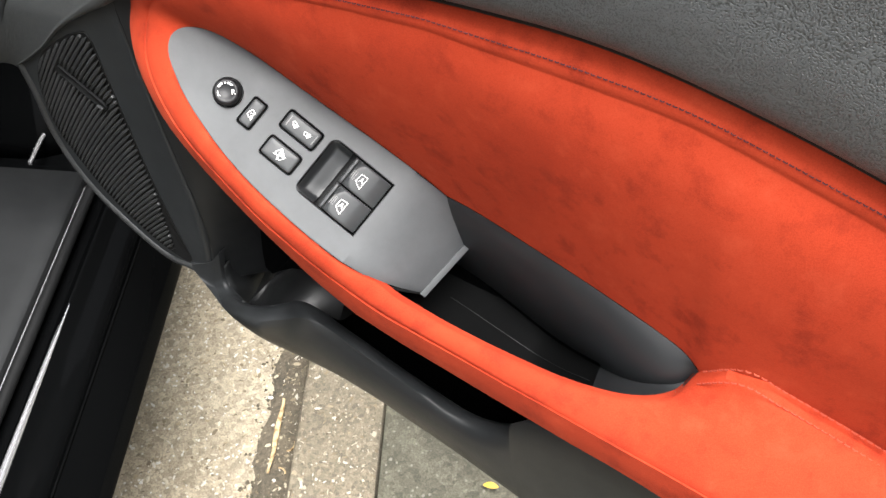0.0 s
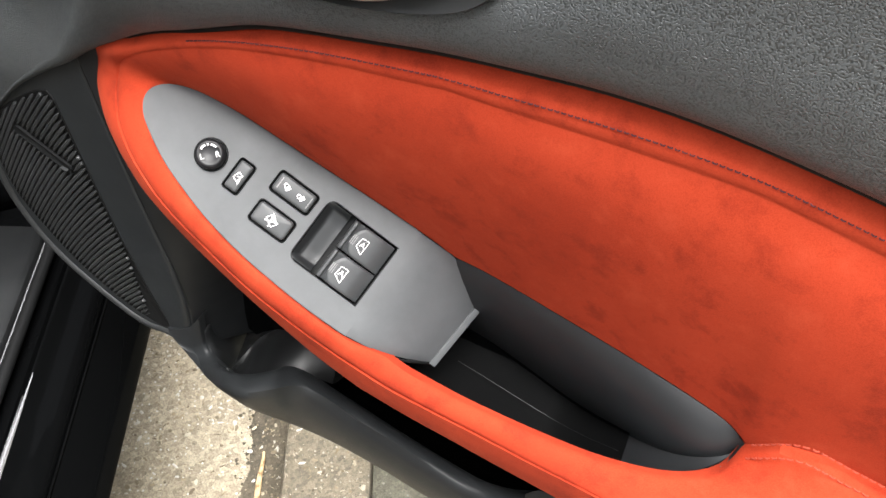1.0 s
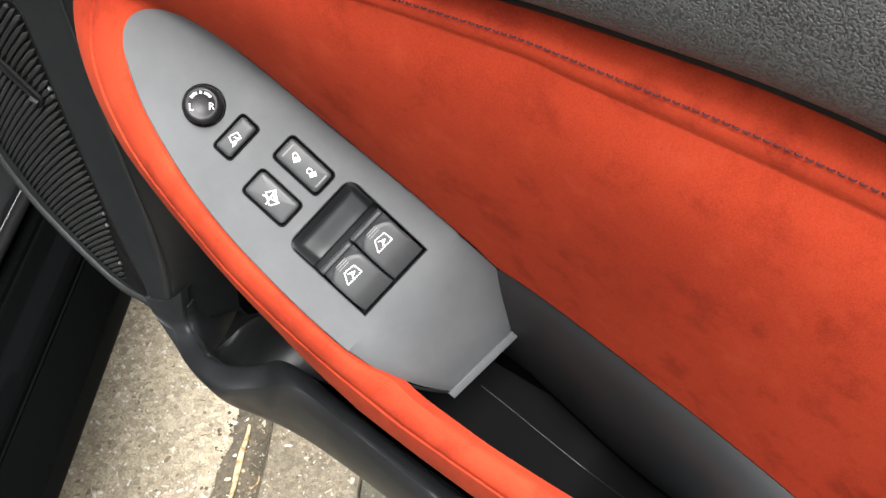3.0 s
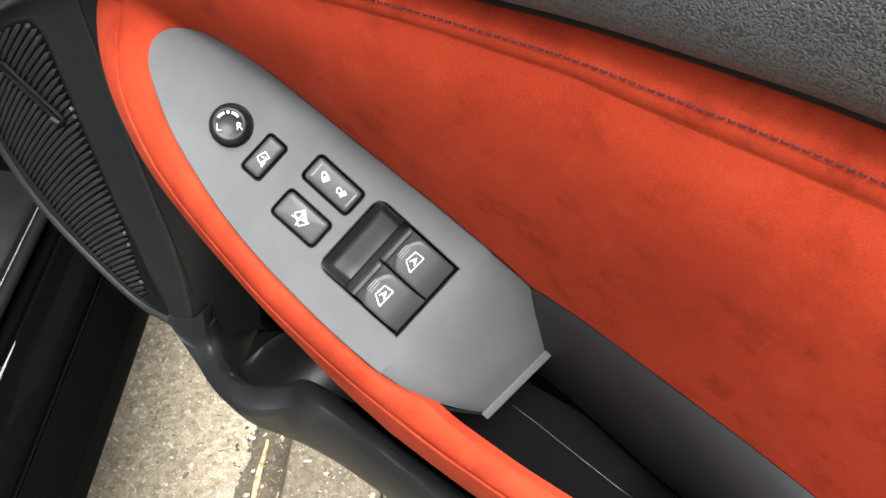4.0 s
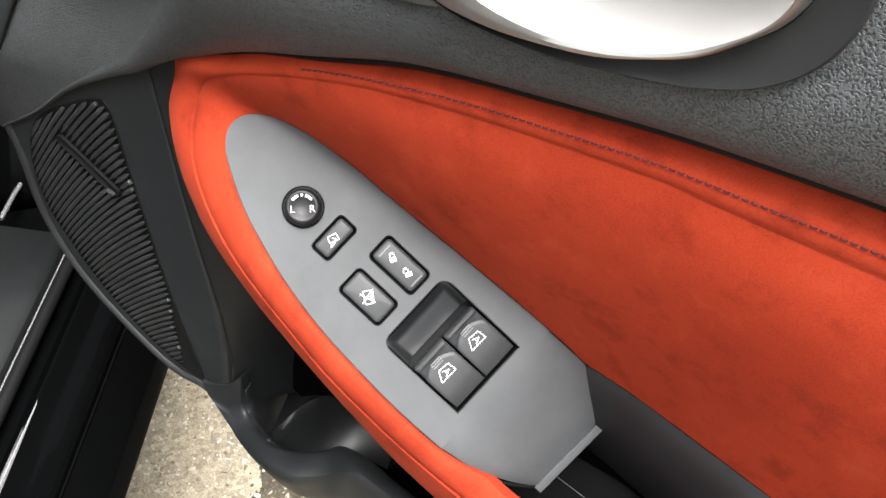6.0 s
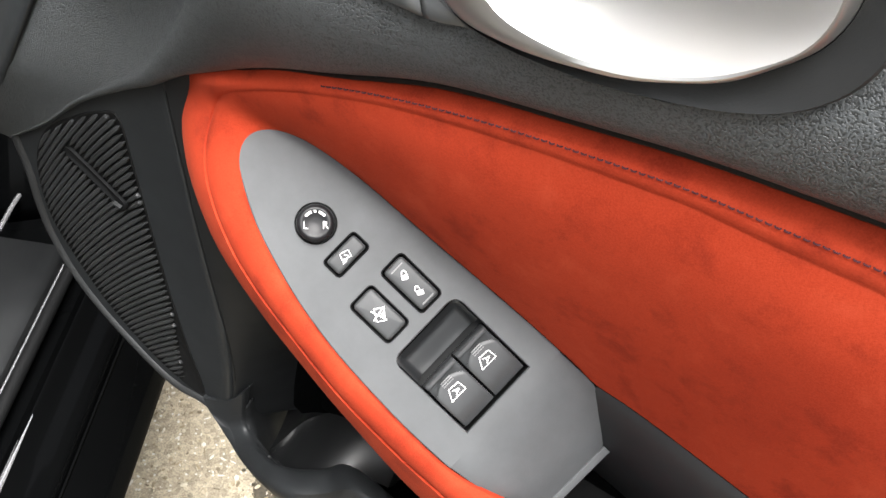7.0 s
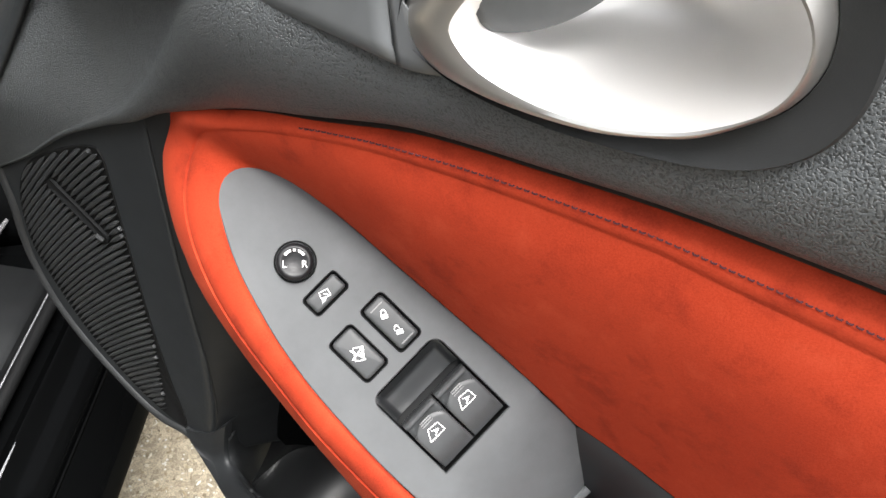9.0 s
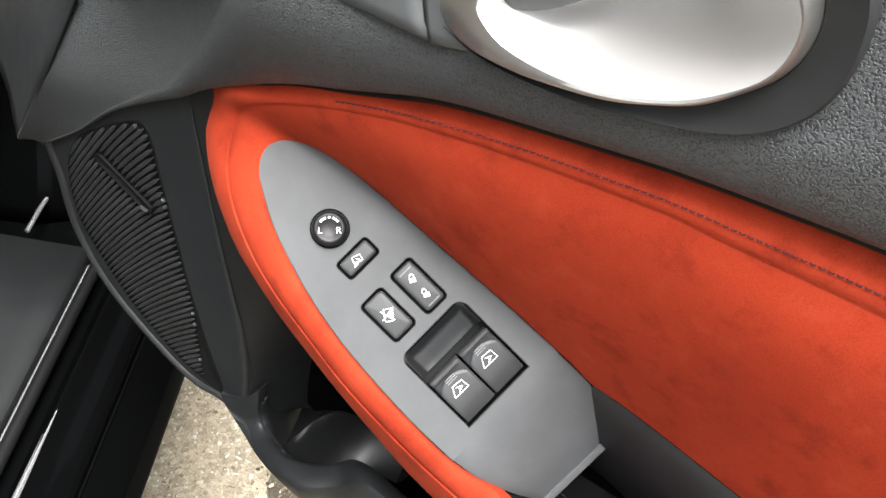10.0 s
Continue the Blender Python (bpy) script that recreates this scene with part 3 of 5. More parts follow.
GRILLE = [(-0.297, 0.708), (-0.281, 0.733), (-0.252, 0.758), (-0.222, 0.778), (-0.210, 0.778), (-0.206, 0.747), (-0.2005, 0.698), (-0.194, 0.645), (-0.185, 0.595), (-0.1757, 0.546), (-0.204, 0.545), (-0.237, 0.560), (-0.266, 0.584), (-0.288, 0.614), (-0.303, 0.643), (-0.305, 0.676)]


def build_grille():
    outline = ring([(x, 0, z) for x, z in GRILLE], 120)
    mid = sum(outline, Vector()) / len(outline)
    clear = [mid.lerp(v, 0.985) for v in outline]

    def inside(x, z):
        hit = False
        for a, b in zip(clear, clear[1:] + clear[:1]):
            if (a.z > z) != (b.z > z) and x < a.x + (z - a.z) * (b.x - a.x) / (b.z - a.z):
                hit = not hit
        return hit

    bm = bmesh.new()
    loops = []
    for sc, y in ((1.012, -0.0135), (1.0, -0.0148), (0.985, -0.0144), (0.0, -0.0144)):
        loops.append([V(mid.x + (v.x - mid.x) * sc, y, mid.z + (v.z - mid.z) * sc) for v in outline])
    grille = part("speaker_grille", grid(loops, bm, close=True), RUBBER, door, "ribbed black speaker grille", toward=FACE)
    for k in range(55):
        z0 = 0.438 + k * 0.0060
        run, pieces = [], []
        for i in range(260):
            x = -0.31 + 0.00045 * i
            z = z0 + 1.02 * (x + 0.19) - 1.9 * (x + 0.19) ** 2 + 0.10
            u = max(0.0, min(1.0, ((x + 0.261) * 0.039 - (z - 0.727) * 0.018) / 0.001845))
            slot = math.hypot(x + 0.261 - 0.039 * u, z - 0.727 + 0.018 * u) < 0.0052
            if inside(x, z) and not slot:
                run.append(V(x, -0.0152, z))
            elif len(run) > 12:
                pieces.append(run)
                run = []
            else:
                run = []
        if len(run) > 12:
            pieces.append(run)
        for run in pieces:
            path = [run[i] for i in range(0, len(run), 14)] + [run[-1]]
            if len(path) > 2 and (path[-1] - path[-2]).length < 1e-4:
                path.pop(-2)
            part("rib", tube(path, lambda u: 0.0003 + 0.0014 * min(1, 7 * min(u, 1 - u)) ** 0.6, 6), RIB, grille)
    # the slot-shaped badge recess
    a, b = V(-0.261, -0.0150, 0.727), V(-0.222, -0.0150, 0.709)
    d = (b - a).normalized()
    side = V(d.z, 0, -d.x)
    cap = [b + (d * math.cos(k) + side * math.sin(k)) * 0.0042 for k in [math.pi * (i / 8 - 0.5) for i in range(9)]] + [a + (d * math.cos(k) + side * math.sin(k)) * 0.0042 for k in [math.pi * (i / 8 + 0.5) for i in range(9)]]
    mid_slot = a.lerp(b, 0.5)
    part("badge_slot", grid([[v + V(0, 0.0004, 0) for v in cap], [v + V(0, -0.0016, 0) for v in cap], [mid_slot.lerp(v, 0.9) + V(0, -0.0010, 0) for v in cap], [mid_slot.lerp(v, 0.02) + V(0, 0.0003, 0) for v in cap]], close=True), WELL, grille, "dark slot across the grille", toward=FACE)
    part("badge_pin", tube([b + V(-0.004, -0.003, 0), b + V(0.001, -0.002, -0.002)], 0.0014, 8), TRIM, grille)


build_grille()

# ---- suede panel and armrest pad: one padded ring round plate and pull pocket ----
SEAM_REAR = [(0.635, -0.010, 0.660), (0.461, -0.010, 0.708), (0.373, -0.009, 0.7375), (0.3165, -0.013, 0.7516), (0.289, -0.017, 0.7592), (0.2665, -0.0160, 0.742)]
POCKET_UP = [(0.258, -0.026, 0.077), (0.241, -0.030, 0.069), (0.196, -0.028, 0.048), (0.150, -0.024, 0.027), (0.105, -0.0195, 0.006), (0.081, -0.0155, -0.005)]
PLATE_UP = [(0.081, -0.0155, -0.005), (0.050, -0.0145, 0), (0.020, -0.013, 0), (-0.010, -0.011, 0), (-0.040, -0.009, 0), (-0.065, -0.0075, 0), (-0.085, -0.0055, 0), (-0.104, -0.002, 0), (-0.1185, 0.0045, 0), (-0.1245, 0.014, 0)]
PLATE_LOW = [(-0.1245, 0.014, 0), (-0.1185, 0.0255, 0), (-0.108, 0.033, 0), (-0.091, 0.0418, 0), (-0.072, 0.0485, 0), (-0.050, 0.0545, 0), (-0.025, 0.0588, 0), (0.0, 0.0610, 0), (0.028, 0.0622, 0), (0.055, 0.0618, 0), (0.081, 0.0568, -0.005)]
POCKET_LOW = [(0.081, 0.0568, -0.005), (0.096, 0.0566, 0.0), (0.115, 0.0535, 0.008), (0.137, 0.0488, 0.019), (0.174, 0.0388, 0.036), (0.209, 0.0272, 0.052), (0.2385, 0.0118, 0.066), (0.255, -0.006, 0.074), (0.258, -0.026, 0.077)]
inner_parts = [[Vector(v) for v in SEAM_REAR], [arm(*v) for v in POCKET_UP], [arm(*v) for v in PLATE_UP], [arm(*v) for v in PLATE_LOW], [arm(*v) for v in POCKET_LOW], [Vector(v) for v in SEAM_REAR[::-1]]]
inner_parts[0][-1] = inner_parts[5][0] = inner_parts[1][0]
CREASE = [
    [(0.62, -0.022, 0.835), (0.45, -0.022, 0.872), (0.314, -0.022, 0.896), (0.250, -0.022, 0.907)],
    [(0.250, -0.022, 0.907), (0.217, -0.022, 0.911), (0.160, -0.022, 0.910), (0.108, -0.022, 0.9075), (0.085, -0.022, 0.907)],
    [(0.085, -0.022, 0.907), (0.026, -0.022, 0.898), (-0.022, -0.022, 0.888), (-0.049, -0.022, 0.880), (-0.078, -0.022, 0.869), (-0.103, -0.021, 0.857), (-0.125, -0.019, 0.843)],
]
CREASE_ARM = [
    [(-0.148, 0.014, -0.012), (-0.1433, 0.0215, -0.012), (-0.1382, 0.0315, -0.012), (-0.1312, 0.0395, -0.012), (-0.120, 0.0474, -0.012), (-0.1076, 0.0538, -0.012), (-0.0943, 0.0592, -0.012), (-0.070, 0.0655, -0.011), (-0.040, 0.0702, -0.010), (-0.010, 0.0742, -0.010), (0.02, 0.0757, -0.010), (0.05, 0.0758, -0.010), (0.085, 0.0742, -0.010)],
    [(0.085, 0.0742, -0.010), (0.10, 0.0718, -0.003), (0.12, 0.0675, 0.007), (0.15, 0.0608, 0.021), (0.18, 0.0545, 0.035), (0.21, 0.0475, 0.050), (0.24, 0.0408, 0.0645), (0.255, 0.0375, 0.071)],
    [(0.255, 0.0375, 0.071), (0.287, 0.0305, 0.085), (0.34, 0.020, 0.109), (0.45, 0.00, 0.156), (0.60, -0.03, 0.216)],
]
crease_parts = [[Vector(v) for v in c] for c in CREASE] + [[arm(*v) for v in c] for c in CREASE_ARM]
crease_parts[2].append(crease_parts[3][0])
OUTER = [
    [(0.62, -0.0140, 0.8510), (0.45, -0.0140, 0.8920), (0.300, -0.0140, 0.9210), (0.250, -0.0140, 0.9290)],
    [(0.250, -0.0140, 0.9290), (0.200, -0.0140, 0.9340), (0.160, -0.0140, 0.9340), (0.120, -0.0140, 0.9300), (0.085, -0.0140, 0.9255)],
    [(0.085, -0.0140, 0.9255), (0.041, -0.0140, 0.9170), (-0.006, -0.0140, 0.9070), (-0.050, -0.0140, 0.8930), (-0.089, -0.0140, 0.8780), (-0.122, -0.0131, 0.8578), (-0.150, -0.0131, 0.8418)],
]
OUTER_ARM = [
    [(-0.174, 0.0165, -0.045), (-0.165, 0.0285, -0.045), (-0.150, 0.042, -0.045), (-0.1325, 0.0532, -0.045), (-0.113, 0.0622, -0.045), (-0.0946, 0.0684, -0.045), (-0.065, 0.0752, -0.045), (-0.040, 0.0790, -0.045), (-0.010, 0.0830, -0.045), (0.02, 0.0858, -0.045), (0.050, 0.0880, -0.045), (0.085, 0.0880, -0.042)],
    [(0.085, 0.0880, -0.042), (0.12, 0.0825, -0.028), (0.15, 0.0765, -0.014), (0.18, 0.0706, 0.0), (0.21, 0.0643, 0.015), (0.241, 0.0580, 0.029)],
    [(0.241, 0.0580, 0.029), (0.275, 0.0505, 0.045), (0.34, 0.039, 0.075), (0.45, 0.018, 0.125), (0.60, -0.012, 0.185)],
]
outer_parts = [[Vector(v) for v in c] for c in OUTER] + [[arm(*v) for v in c] for c in OUTER_ARM]
outer_parts[2].append(outer_parts[3][0])
COUNTS = (16, 36, 56, 56, 36, 16)


def chain(parts):
    """The six stretches as one run of points; the two that meet at the front tip form one curve."""
    out = []
    for k in (0, 1, 4, 5):
        if k == 4:
            out += spline(parts[2] + parts[3][1:], COUNTS[2] + COUNTS[3])[1:]
        out += spline(parts[k], COUNTS[k])[(1 if out else 0):]
    mid = sum(COUNTS[:3])
    for step in range(10):
        for i in range(mid - 16, mid + 17):
            out[i] = (out[i - 1] + out[i] * 2 + out[i + 1]) / 4
    return out


INNER, MIDDLE, OUTERS = chain(inner_parts), chain(crease_parts), chain(outer_parts)


def pad_section(i):
    """The padded section from the plate's edge, over the crease, to the outer edge."""
    a, c, o = INNER[i], MIDDLE[i], OUTERS[i]
    n_up, tip = sum(COUNTS[:3]), 40
    low = smoothstep(n_up - tip, n_up + tip, i)
    o = o + V(0, 0.010, 0) * smoothstep(n_up - 8, n_up - 40, i)
    swell = V(0, -1, 0.25).normalized().lerp(NX, low)
    wide = (c - a).length
    rear = smoothstep(90, 30, i)
    heel = smoothstep(196, 214, i)
    amount = 0.0085 * min(1, wide / 0.11) ** 2 * (1 - low) + (0.0040 + 0.010 * heel) * low
    skew = 1 + (0.25 + 0.35 * rear) * (1 - low)
    gap = 0.0009 if 54 < i < 162 else 0.0
    out = []
    lift = NX * 0.0015 * low
    away = (c - a).normalized()
    out.append(a - swell * 0.006 + away * (gap - 0.002 * (gap == 0)))
    out.append(a - swell * 0.0005 + away * gap)
    for k in range(1, 14):
        u = k / 14
        e = (a + away * gap).lerp(c, u) + swell * amount * (1 - abs(2 * u ** skew - 1) ** 2.3) + lift * (1 - u)
        out.append(e)
    out += [c - away * 0.0010, c - swell * 0.0011 * (0.28 + 0.72 * low), c + away * 0.0010 + swell * 0.0005 * low]
    roll = (BX * 0.9 + NX * 0.45).lerp(V(0, -1, 0.4), 1 - low)
    size = 0.0020
    for k in range(1, 7):
        u = k / 6
        tuck = V(0, (o.y - c.y) * (u ** 2.5 - u) * (1 - low), 0)
        out.append(c.lerp(o, u) + tuck + roll * size * math.sin(math.pi * min(1, u * 0.92 + 0.04)) * (1 - 0.25 * u))
    back = V(0.05, 0.75, -0.25).lerp(V(0, 1, 0.1), 1 - low)
    out.append(o + back * 0.010)
    out.append(o + back * 0.035)
    return out


def build_suede():
    rows = [pad_section(i) for i in range(len(INNER))]
    ends, front = sum(COUNTS[:5]), sum(COUNTS[:3])
    for step in range(8):
        for k in range(3, 15):
            col = [r[k].copy() for r in rows]
            for i in range(1, len(rows) - 1):
                w = max(smoothstep(16, 4, abs(i - ends)), smoothstep(44, 12, abs(i - front))) * min(1.0, (k - 2) / 6)
                rows[i][k] = col[i].lerp((col[i - 1] + col[i] * 2 + col[i + 1]) / 4, w)
    pad = part("suede_panel", grid(rows), SUEDE, door, "orange suede panel wrapping the padded armrest", toward=FACE)
    # dark tube in the joint between pad and switch plate, for its shade
    part("plate_shade", tube([INNER[i] - NX * 0.0042 for i in range(54, 163)], 0.0016, 6), WELL, door)
    # stitched seam under the upper trim
    near = []
    for k in range(2, 4 + sum(COUNTS[:3])):
        v = rows[k][19]
        if v.x > -0.078 and k % 3 == 2:
            near.append(v)
    line = spline(near, 645)
    bm = bmesh.new()
    for i in range(0, 642, 3):
        a, b = line[i], line[i + 2]
        off = V(0, -0.0005, 0.0002)
        tube([a + V(0, 0.0003, 0), a.lerp(b, 0.2) + off, a.lerp(b, 0.8) + off, b + V(0, 0.0003, 0)], 0.00037, 6, bm)
    tagged(part("stitching", bm, THREAD, pad, "grey stitching along the suede seam"), kind="stuff")
    # the twin seam behind the pull pocket
    bm = bmesh.new()
    seam = spline([v for v in inner_parts[5][:4]], 80)
    for dy, d in ((-0.0042, 0.0065), (-0.0085, -0.0010)):
        for i in range(2, 78, 3):
            a, b = seam[i] + V(0, dy, d), seam[i + 2] + V(0, dy, d)
            tube([a, a.lerp(b, 0.5) + V(0, -0.0005, 0), b], 0.0005, 5, bm)
    tagged(part("pocket_stitching", bm, THREAD_RED, pad, "orange twin stitching"), kind="stuff")


build_suede()


# ---- upper trim ----
def build_upper_trim():
    low = spline(SEAM_TOP, 420)
    rows = []
    for i, b in enumerate(low):
        b.z -= 0.0036 * smoothstep(-0.27, -0.20, b.x) * smoothstep(-0.01, -0.07, b.x)
        f = smoothstep(-0.32, -0.12, b.x)
        g = 0.2 + 0.8 * f
        g *= 0.15 + 0.85 * smoothstep(-0.19, -0.08, b.x)
        s = b + V(0, -0.005 * (1 - smoothstep(-0.19, -0.12, b.x)), 0.0045 * (1 - smoothstep(-0.19, -0.12, b.x)))
        row = [b + V(0, 0.014, 0.004 * g), b + V(0, 0.004, 0.0085 * g), s + V(0, -0.0120 * g, 0.0128 * g)]
        tall = smoothstep(0.0, -0.12, b.x) * smoothstep(-0.24, -0.17, b.x)
        for k, (dy, dz) in enumerate(((0.0158, 0.0138), (0.0188, 0.0160), (0.0212, 0.0195), (0.0229, 0.0240), (0.0240, 0.0295), (0.0245, 0.0355), (0.0241, 0.0415), (0.0226, 0.0470), (0.0195, 0.0520))):
            h = tall * smoothstep(0, 5, k)
            dy += (max(dy, 0.0246 + 0.0001 * k) - dy) * smoothstep(0.08, 0.16, b.x) if k > 5 else 0.0
            row.append(s + V(0, -dy * g * (1 + 0.35 * h), dz * g * (1 + 0.75 * h)))
        # the face goes on to the belt line
        if b.x < -0.12:
            g = (b.x + 0.322) / 0.202
            top = V(table([(0, -0.326), (0.2, -0.300), (0.45, -0.272), (0.7, -0.246), (1, -0.20)], g), -0.030 + 0.060 * smoothstep(0.35, 1, g), table([(0, 0.716), (0.2, 0.755), (0.45, 0.80), (0.7, 0.87), (1, 1.06)], g))
        else:
            top = V(b.x - 0.08 * (1 - smoothstep(-0.12, 0.1, b.x)), 0.030 - 0.048 * smoothstep(-0.11, -0.02, b.x) - 0.018 * smoothstep(0.10, 0.2, b.x), 1.06)
        s = row[-1]
        for k in range(1, 31):
            e = s.lerp(top, k / 30) + V(0, 0.002 * math.sin(math.pi * k / 30), 0)
            row.append(e)
        row += [top + V(-0.003, 0.006, 0.004), top + V(-0.006, 0.02, 0.006), top + V(-0.006, 0.07, 0.006)]
        # the opening for the handle cup
        for e in row[3:-3]:
            far = math.hypot((e.x - 0.0508) / 0.0625, (e.z - 0.9895 - 0.16 * (e.x - 0.0508)) / 0.0415)
            e.y += 0.07 * smoothstep(1.0, 0.93, far)
        rows.append(row)
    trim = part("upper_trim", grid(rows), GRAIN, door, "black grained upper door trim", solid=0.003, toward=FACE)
    # near-black tube added for the shade between the trim and the suede
    shade_line = [r[2] + V(0, 0.0006, -0.0012) for r in rows[::4] if r[2].x > -0.13]
    part("trim_shade", tube(shade_line, lambda u: 0.0020 * smoothstep(0.0, 0.12, u) + 0.0004, 10), RUBBER, trim, "near-black strip for the shade under the trim edge")
    # the trim's front return, turning away towards the hinge
    rows = []
    for r in rows_front():
        rows.append(r)
    part("trim_front_return", grid(rows), TRIM_SOFT, door, "smooth black front return of the trim", solid=0.003, toward=(-0.6, -0.6, 0.3))


def rows_front():
    edge = spline([(-0.327, -0.030, 0.714), (-0.300, -0.031, 0.756), (-0.272, -0.031, 0.801), (-0.247, -0.010, 0.868), (-0.228, 0.010, 0.95), (-0.203, 0.028, 1.062)], 24)
    out = []
    for k, (dx, dy) in enumerate(((0.001, 0.002), (-0.006, 0.004), (-0.02, 0.012), (-0.05, 0.030), (-0.10, 0.055), (-0.16, 0.085), (-0.20, 0.13))):
        out.append([v + V(dx, dy, -0.1 * (abs(dx) if v.z < 0.8 else 0)) for v in edge])
    return out


build_upper_trim()


def scale_from_eye(rows):
    """Sets the handle back and grows it along the camera's rays, to fit its view."""
    mid, shift = V(0.05, -0.045, 0.99), V(-0.0028, 0.0084, -0.0048)
    return [[mid + (v - mid) * 1.043 + shift for v in row] for row in rows]


def build_handle():
    outer = [(-0.0115, 0.967), (-0.0105, 0.9555), (0.001, 0.9485), (0.019, 0.9480), (0.037, 0.9505), (0.054, 0.9540), (0.070, 0.9605), (0.084, 0.967), (0.095, 0.977), (0.102, 0.985), (0.1055, 0.995), (0.105, 1.006), (0.100, 1.017), (0.088, 1.027), (0.068, 1.031), (0.044, 1.026), (0.018, 1.011), (-0.001, 0.988)]
    inn = [(0.0085, 0.971), (0.0115, 0.9645), (0.022, 0.9592), (0.041, 0.9580), (0.061, 0.9617), (0.079, 0.9692), (0.092, 0.979), (0.0995, 0.988), (0.102, 0.998), (0.100, 1.008), (0.091, 1.017), (0.072, 1.022), (0.049, 1.017), (0.029, 1.004), (0.016, 0.986)]
    o, i = ring([(x, 0, z) for x, z in outer], 96), ring([(x, 0, z) for x, z in inn], 96)
    # align the two loops by angle
    mid = V(0.052, 0, 0.988)
    ang = lambda v: math.atan2(v.z - mid.z, v.x - mid.x)
    o.sort(key=ang), i.sort(key=ang)
    # dark surround under the bezel
    sur = [(-0.012, 0.960), (-0.004, 0.9535), (0.011, 0.949), (0.031, 0.9485), (0.053, 0.951), (0.071, 0.955), (0.088, 0.960), (0.102, 0.967), (0.112, 0.977), (0.117, 0.989), (0.1175, 1.003), (0.113, 1.018), (0.098, 1.034), (0.07, 1.042), (0.04, 1.036), (0.012, 1.017), (-0.006, 0.99)]
    sl = ring([(x, 0, z) for x, z in sur], 96)
    sl.sort(key=ang)
    rows = [[V(v.x, -0.036, v.z) for v in sl], [V(v.x, -0.0425, v.z) for v in sl], [mid.lerp(v, 0.985) + V(0, -0.0435, 0) for v in sl], [V(v.x, -0.0405, v.z) for v in o], [V(v.x, -0.036, v.z) for v in o]]
    handle = part("handle_surround", grid(scale_from_eye(rows), close=True), TRIM, door, "smooth dark grey handle surround", toward=FACE)
    ymid = lambda u: V(0, u, 0)
    rows = [[v + ymid(-0.034) for v in o], [v + ymid(-0.0385) for v in o]]
    for k in range(1, 6):
        u = k / 6
        rows.append([a.lerp(b, u) + ymid(-0.0385 - 0.0085 * u ** 0.7 - min(0.0025, 0.3 * (a - b).length) * math.sin(math.pi * u)) for a, b in zip(o, i)])
    rows.append([v + ymid(-0.0465) for v in i])
    part("handle_bezel", grid(scale_from_eye(rows), close=True), SILVER_SHADED, handle, "satin silver oval handle bezel, darkened for its dark reflections", toward=FACE)
    rows = rows[-1:]
    low = V(0.058, 0, 0.986)
    for u, d in ((0.97, -0.0440), (0.9, -0.0385), (0.78, -0.0305), (0.6, -0.0215), (0.4, -0.0145), (0.2, -0.0105), (0.0005, -0.0095)):
        rows.append([low.lerp(v, u) + ymid(d) for v in i])
    part("handle_cup", grid(scale_from_eye(rows), close=True), SILVER, handle, "satin silver hollow handle cup", toward=FACE)
    # the pull lever, a tongue along the front of the cup
    rows = []
    for k in range(13):
        u = k / 12
        c = V(0.012, -0.040, 0.974).lerp(V(0.052, -0.034, 1.008), u) + V(0, -0.002 * math.sin(math.pi * u), 0)
        half = 0.0045 + 0.0085 * math.sin(math.pi * min(1, u * 0.9 + 0.1)) ** 0.7
        side = V(0.55, 0.05, -0.83)
        rows.append([c - side * half + V(0, 0.012, 0), c - side * half, c - side * half * 0.5 + V(0, -0.002, 0), c, c + side * half * 0.55 + V(0, 0.0005, 0), c + side * half + V(0, 0.003, 0), c + side * half + V(0, 0.010, 0)])
    part("handle_lever", grid(scale_from_eye(rows)), LEVER, handle, "satin grey pull lever", solid=0.002, toward=FACE)
    # the inlay that runs forward from the bezel
    rows = []
    for k in range(25):
        u = k / 24
        x = -0.010 - 0.20 * u
        z = 0.9465 - 0.001 * u - 0.02 * u * u
        x1 = x - 0.012
        rows.append([V(x, -0.040, z - 0.0005), V(x, -0.0438, z), V(x, -0.0446, z + 0.002), V(x - 0.001, -0.0446, z + 0.0055), V(x - 0.002, -0.0443, z + 0.0065), V(x - 0.006, -0.0430, z + 0.02), V(x1, -0.036, z + 0.045), V(x1 - 0.01, -0.026, z + 0.07), V(x1 - 0.01, -0.010, z + 0.072)])
    part("inlay", grid(scale_from_eye(rows)), INLAY, handle, "satin dark grey trim inlay", solid=0.002, toward=FACE)
    rows = []
    for k in range(9):
        x = -0.0091 + 0.017 * k / 8
        z = 0.9465 + 0.0016 * k / 8
        y = 0.005 * (k / 8) ** 2
        e = min(x, -0.0045)
        rows.append([V(x, y - 0.040, z - 0.0005), V(x, y - 0.0438, z), V(x, y - 0.0446, z + 0.002), V(x - 0.001, y - 0.0446, z + 0.0055), V(x - 0.002, y - 0.0443, z + 0.0065), V(e - 0.006, -0.0430, z + 0.02), V(e - 0.012, -0.036, z + 0.045), V(e - 0.022, -0.026, z + 0.07)])
    part("inlay_end", grid(scale_from_eye(rows)), INLAY, handle, "satin dark grey trim end", solid=0.001, toward=FACE)


build_handle()


# ---- switch plate ----
HOLES = {"mirror": (-0.0572, -0.0458, 0.0125, 0.0337, 0.0022), "lock": (-0.0342, -0.0058, 0.0040, 0.0188, 0.0026), "window_lock": (-0.0337, -0.0073, 0.0248, 0.0402, 0.0026)}
WINDOW_HOLE = (-0.0012, 0.0497, 0.0004, 0.0447)


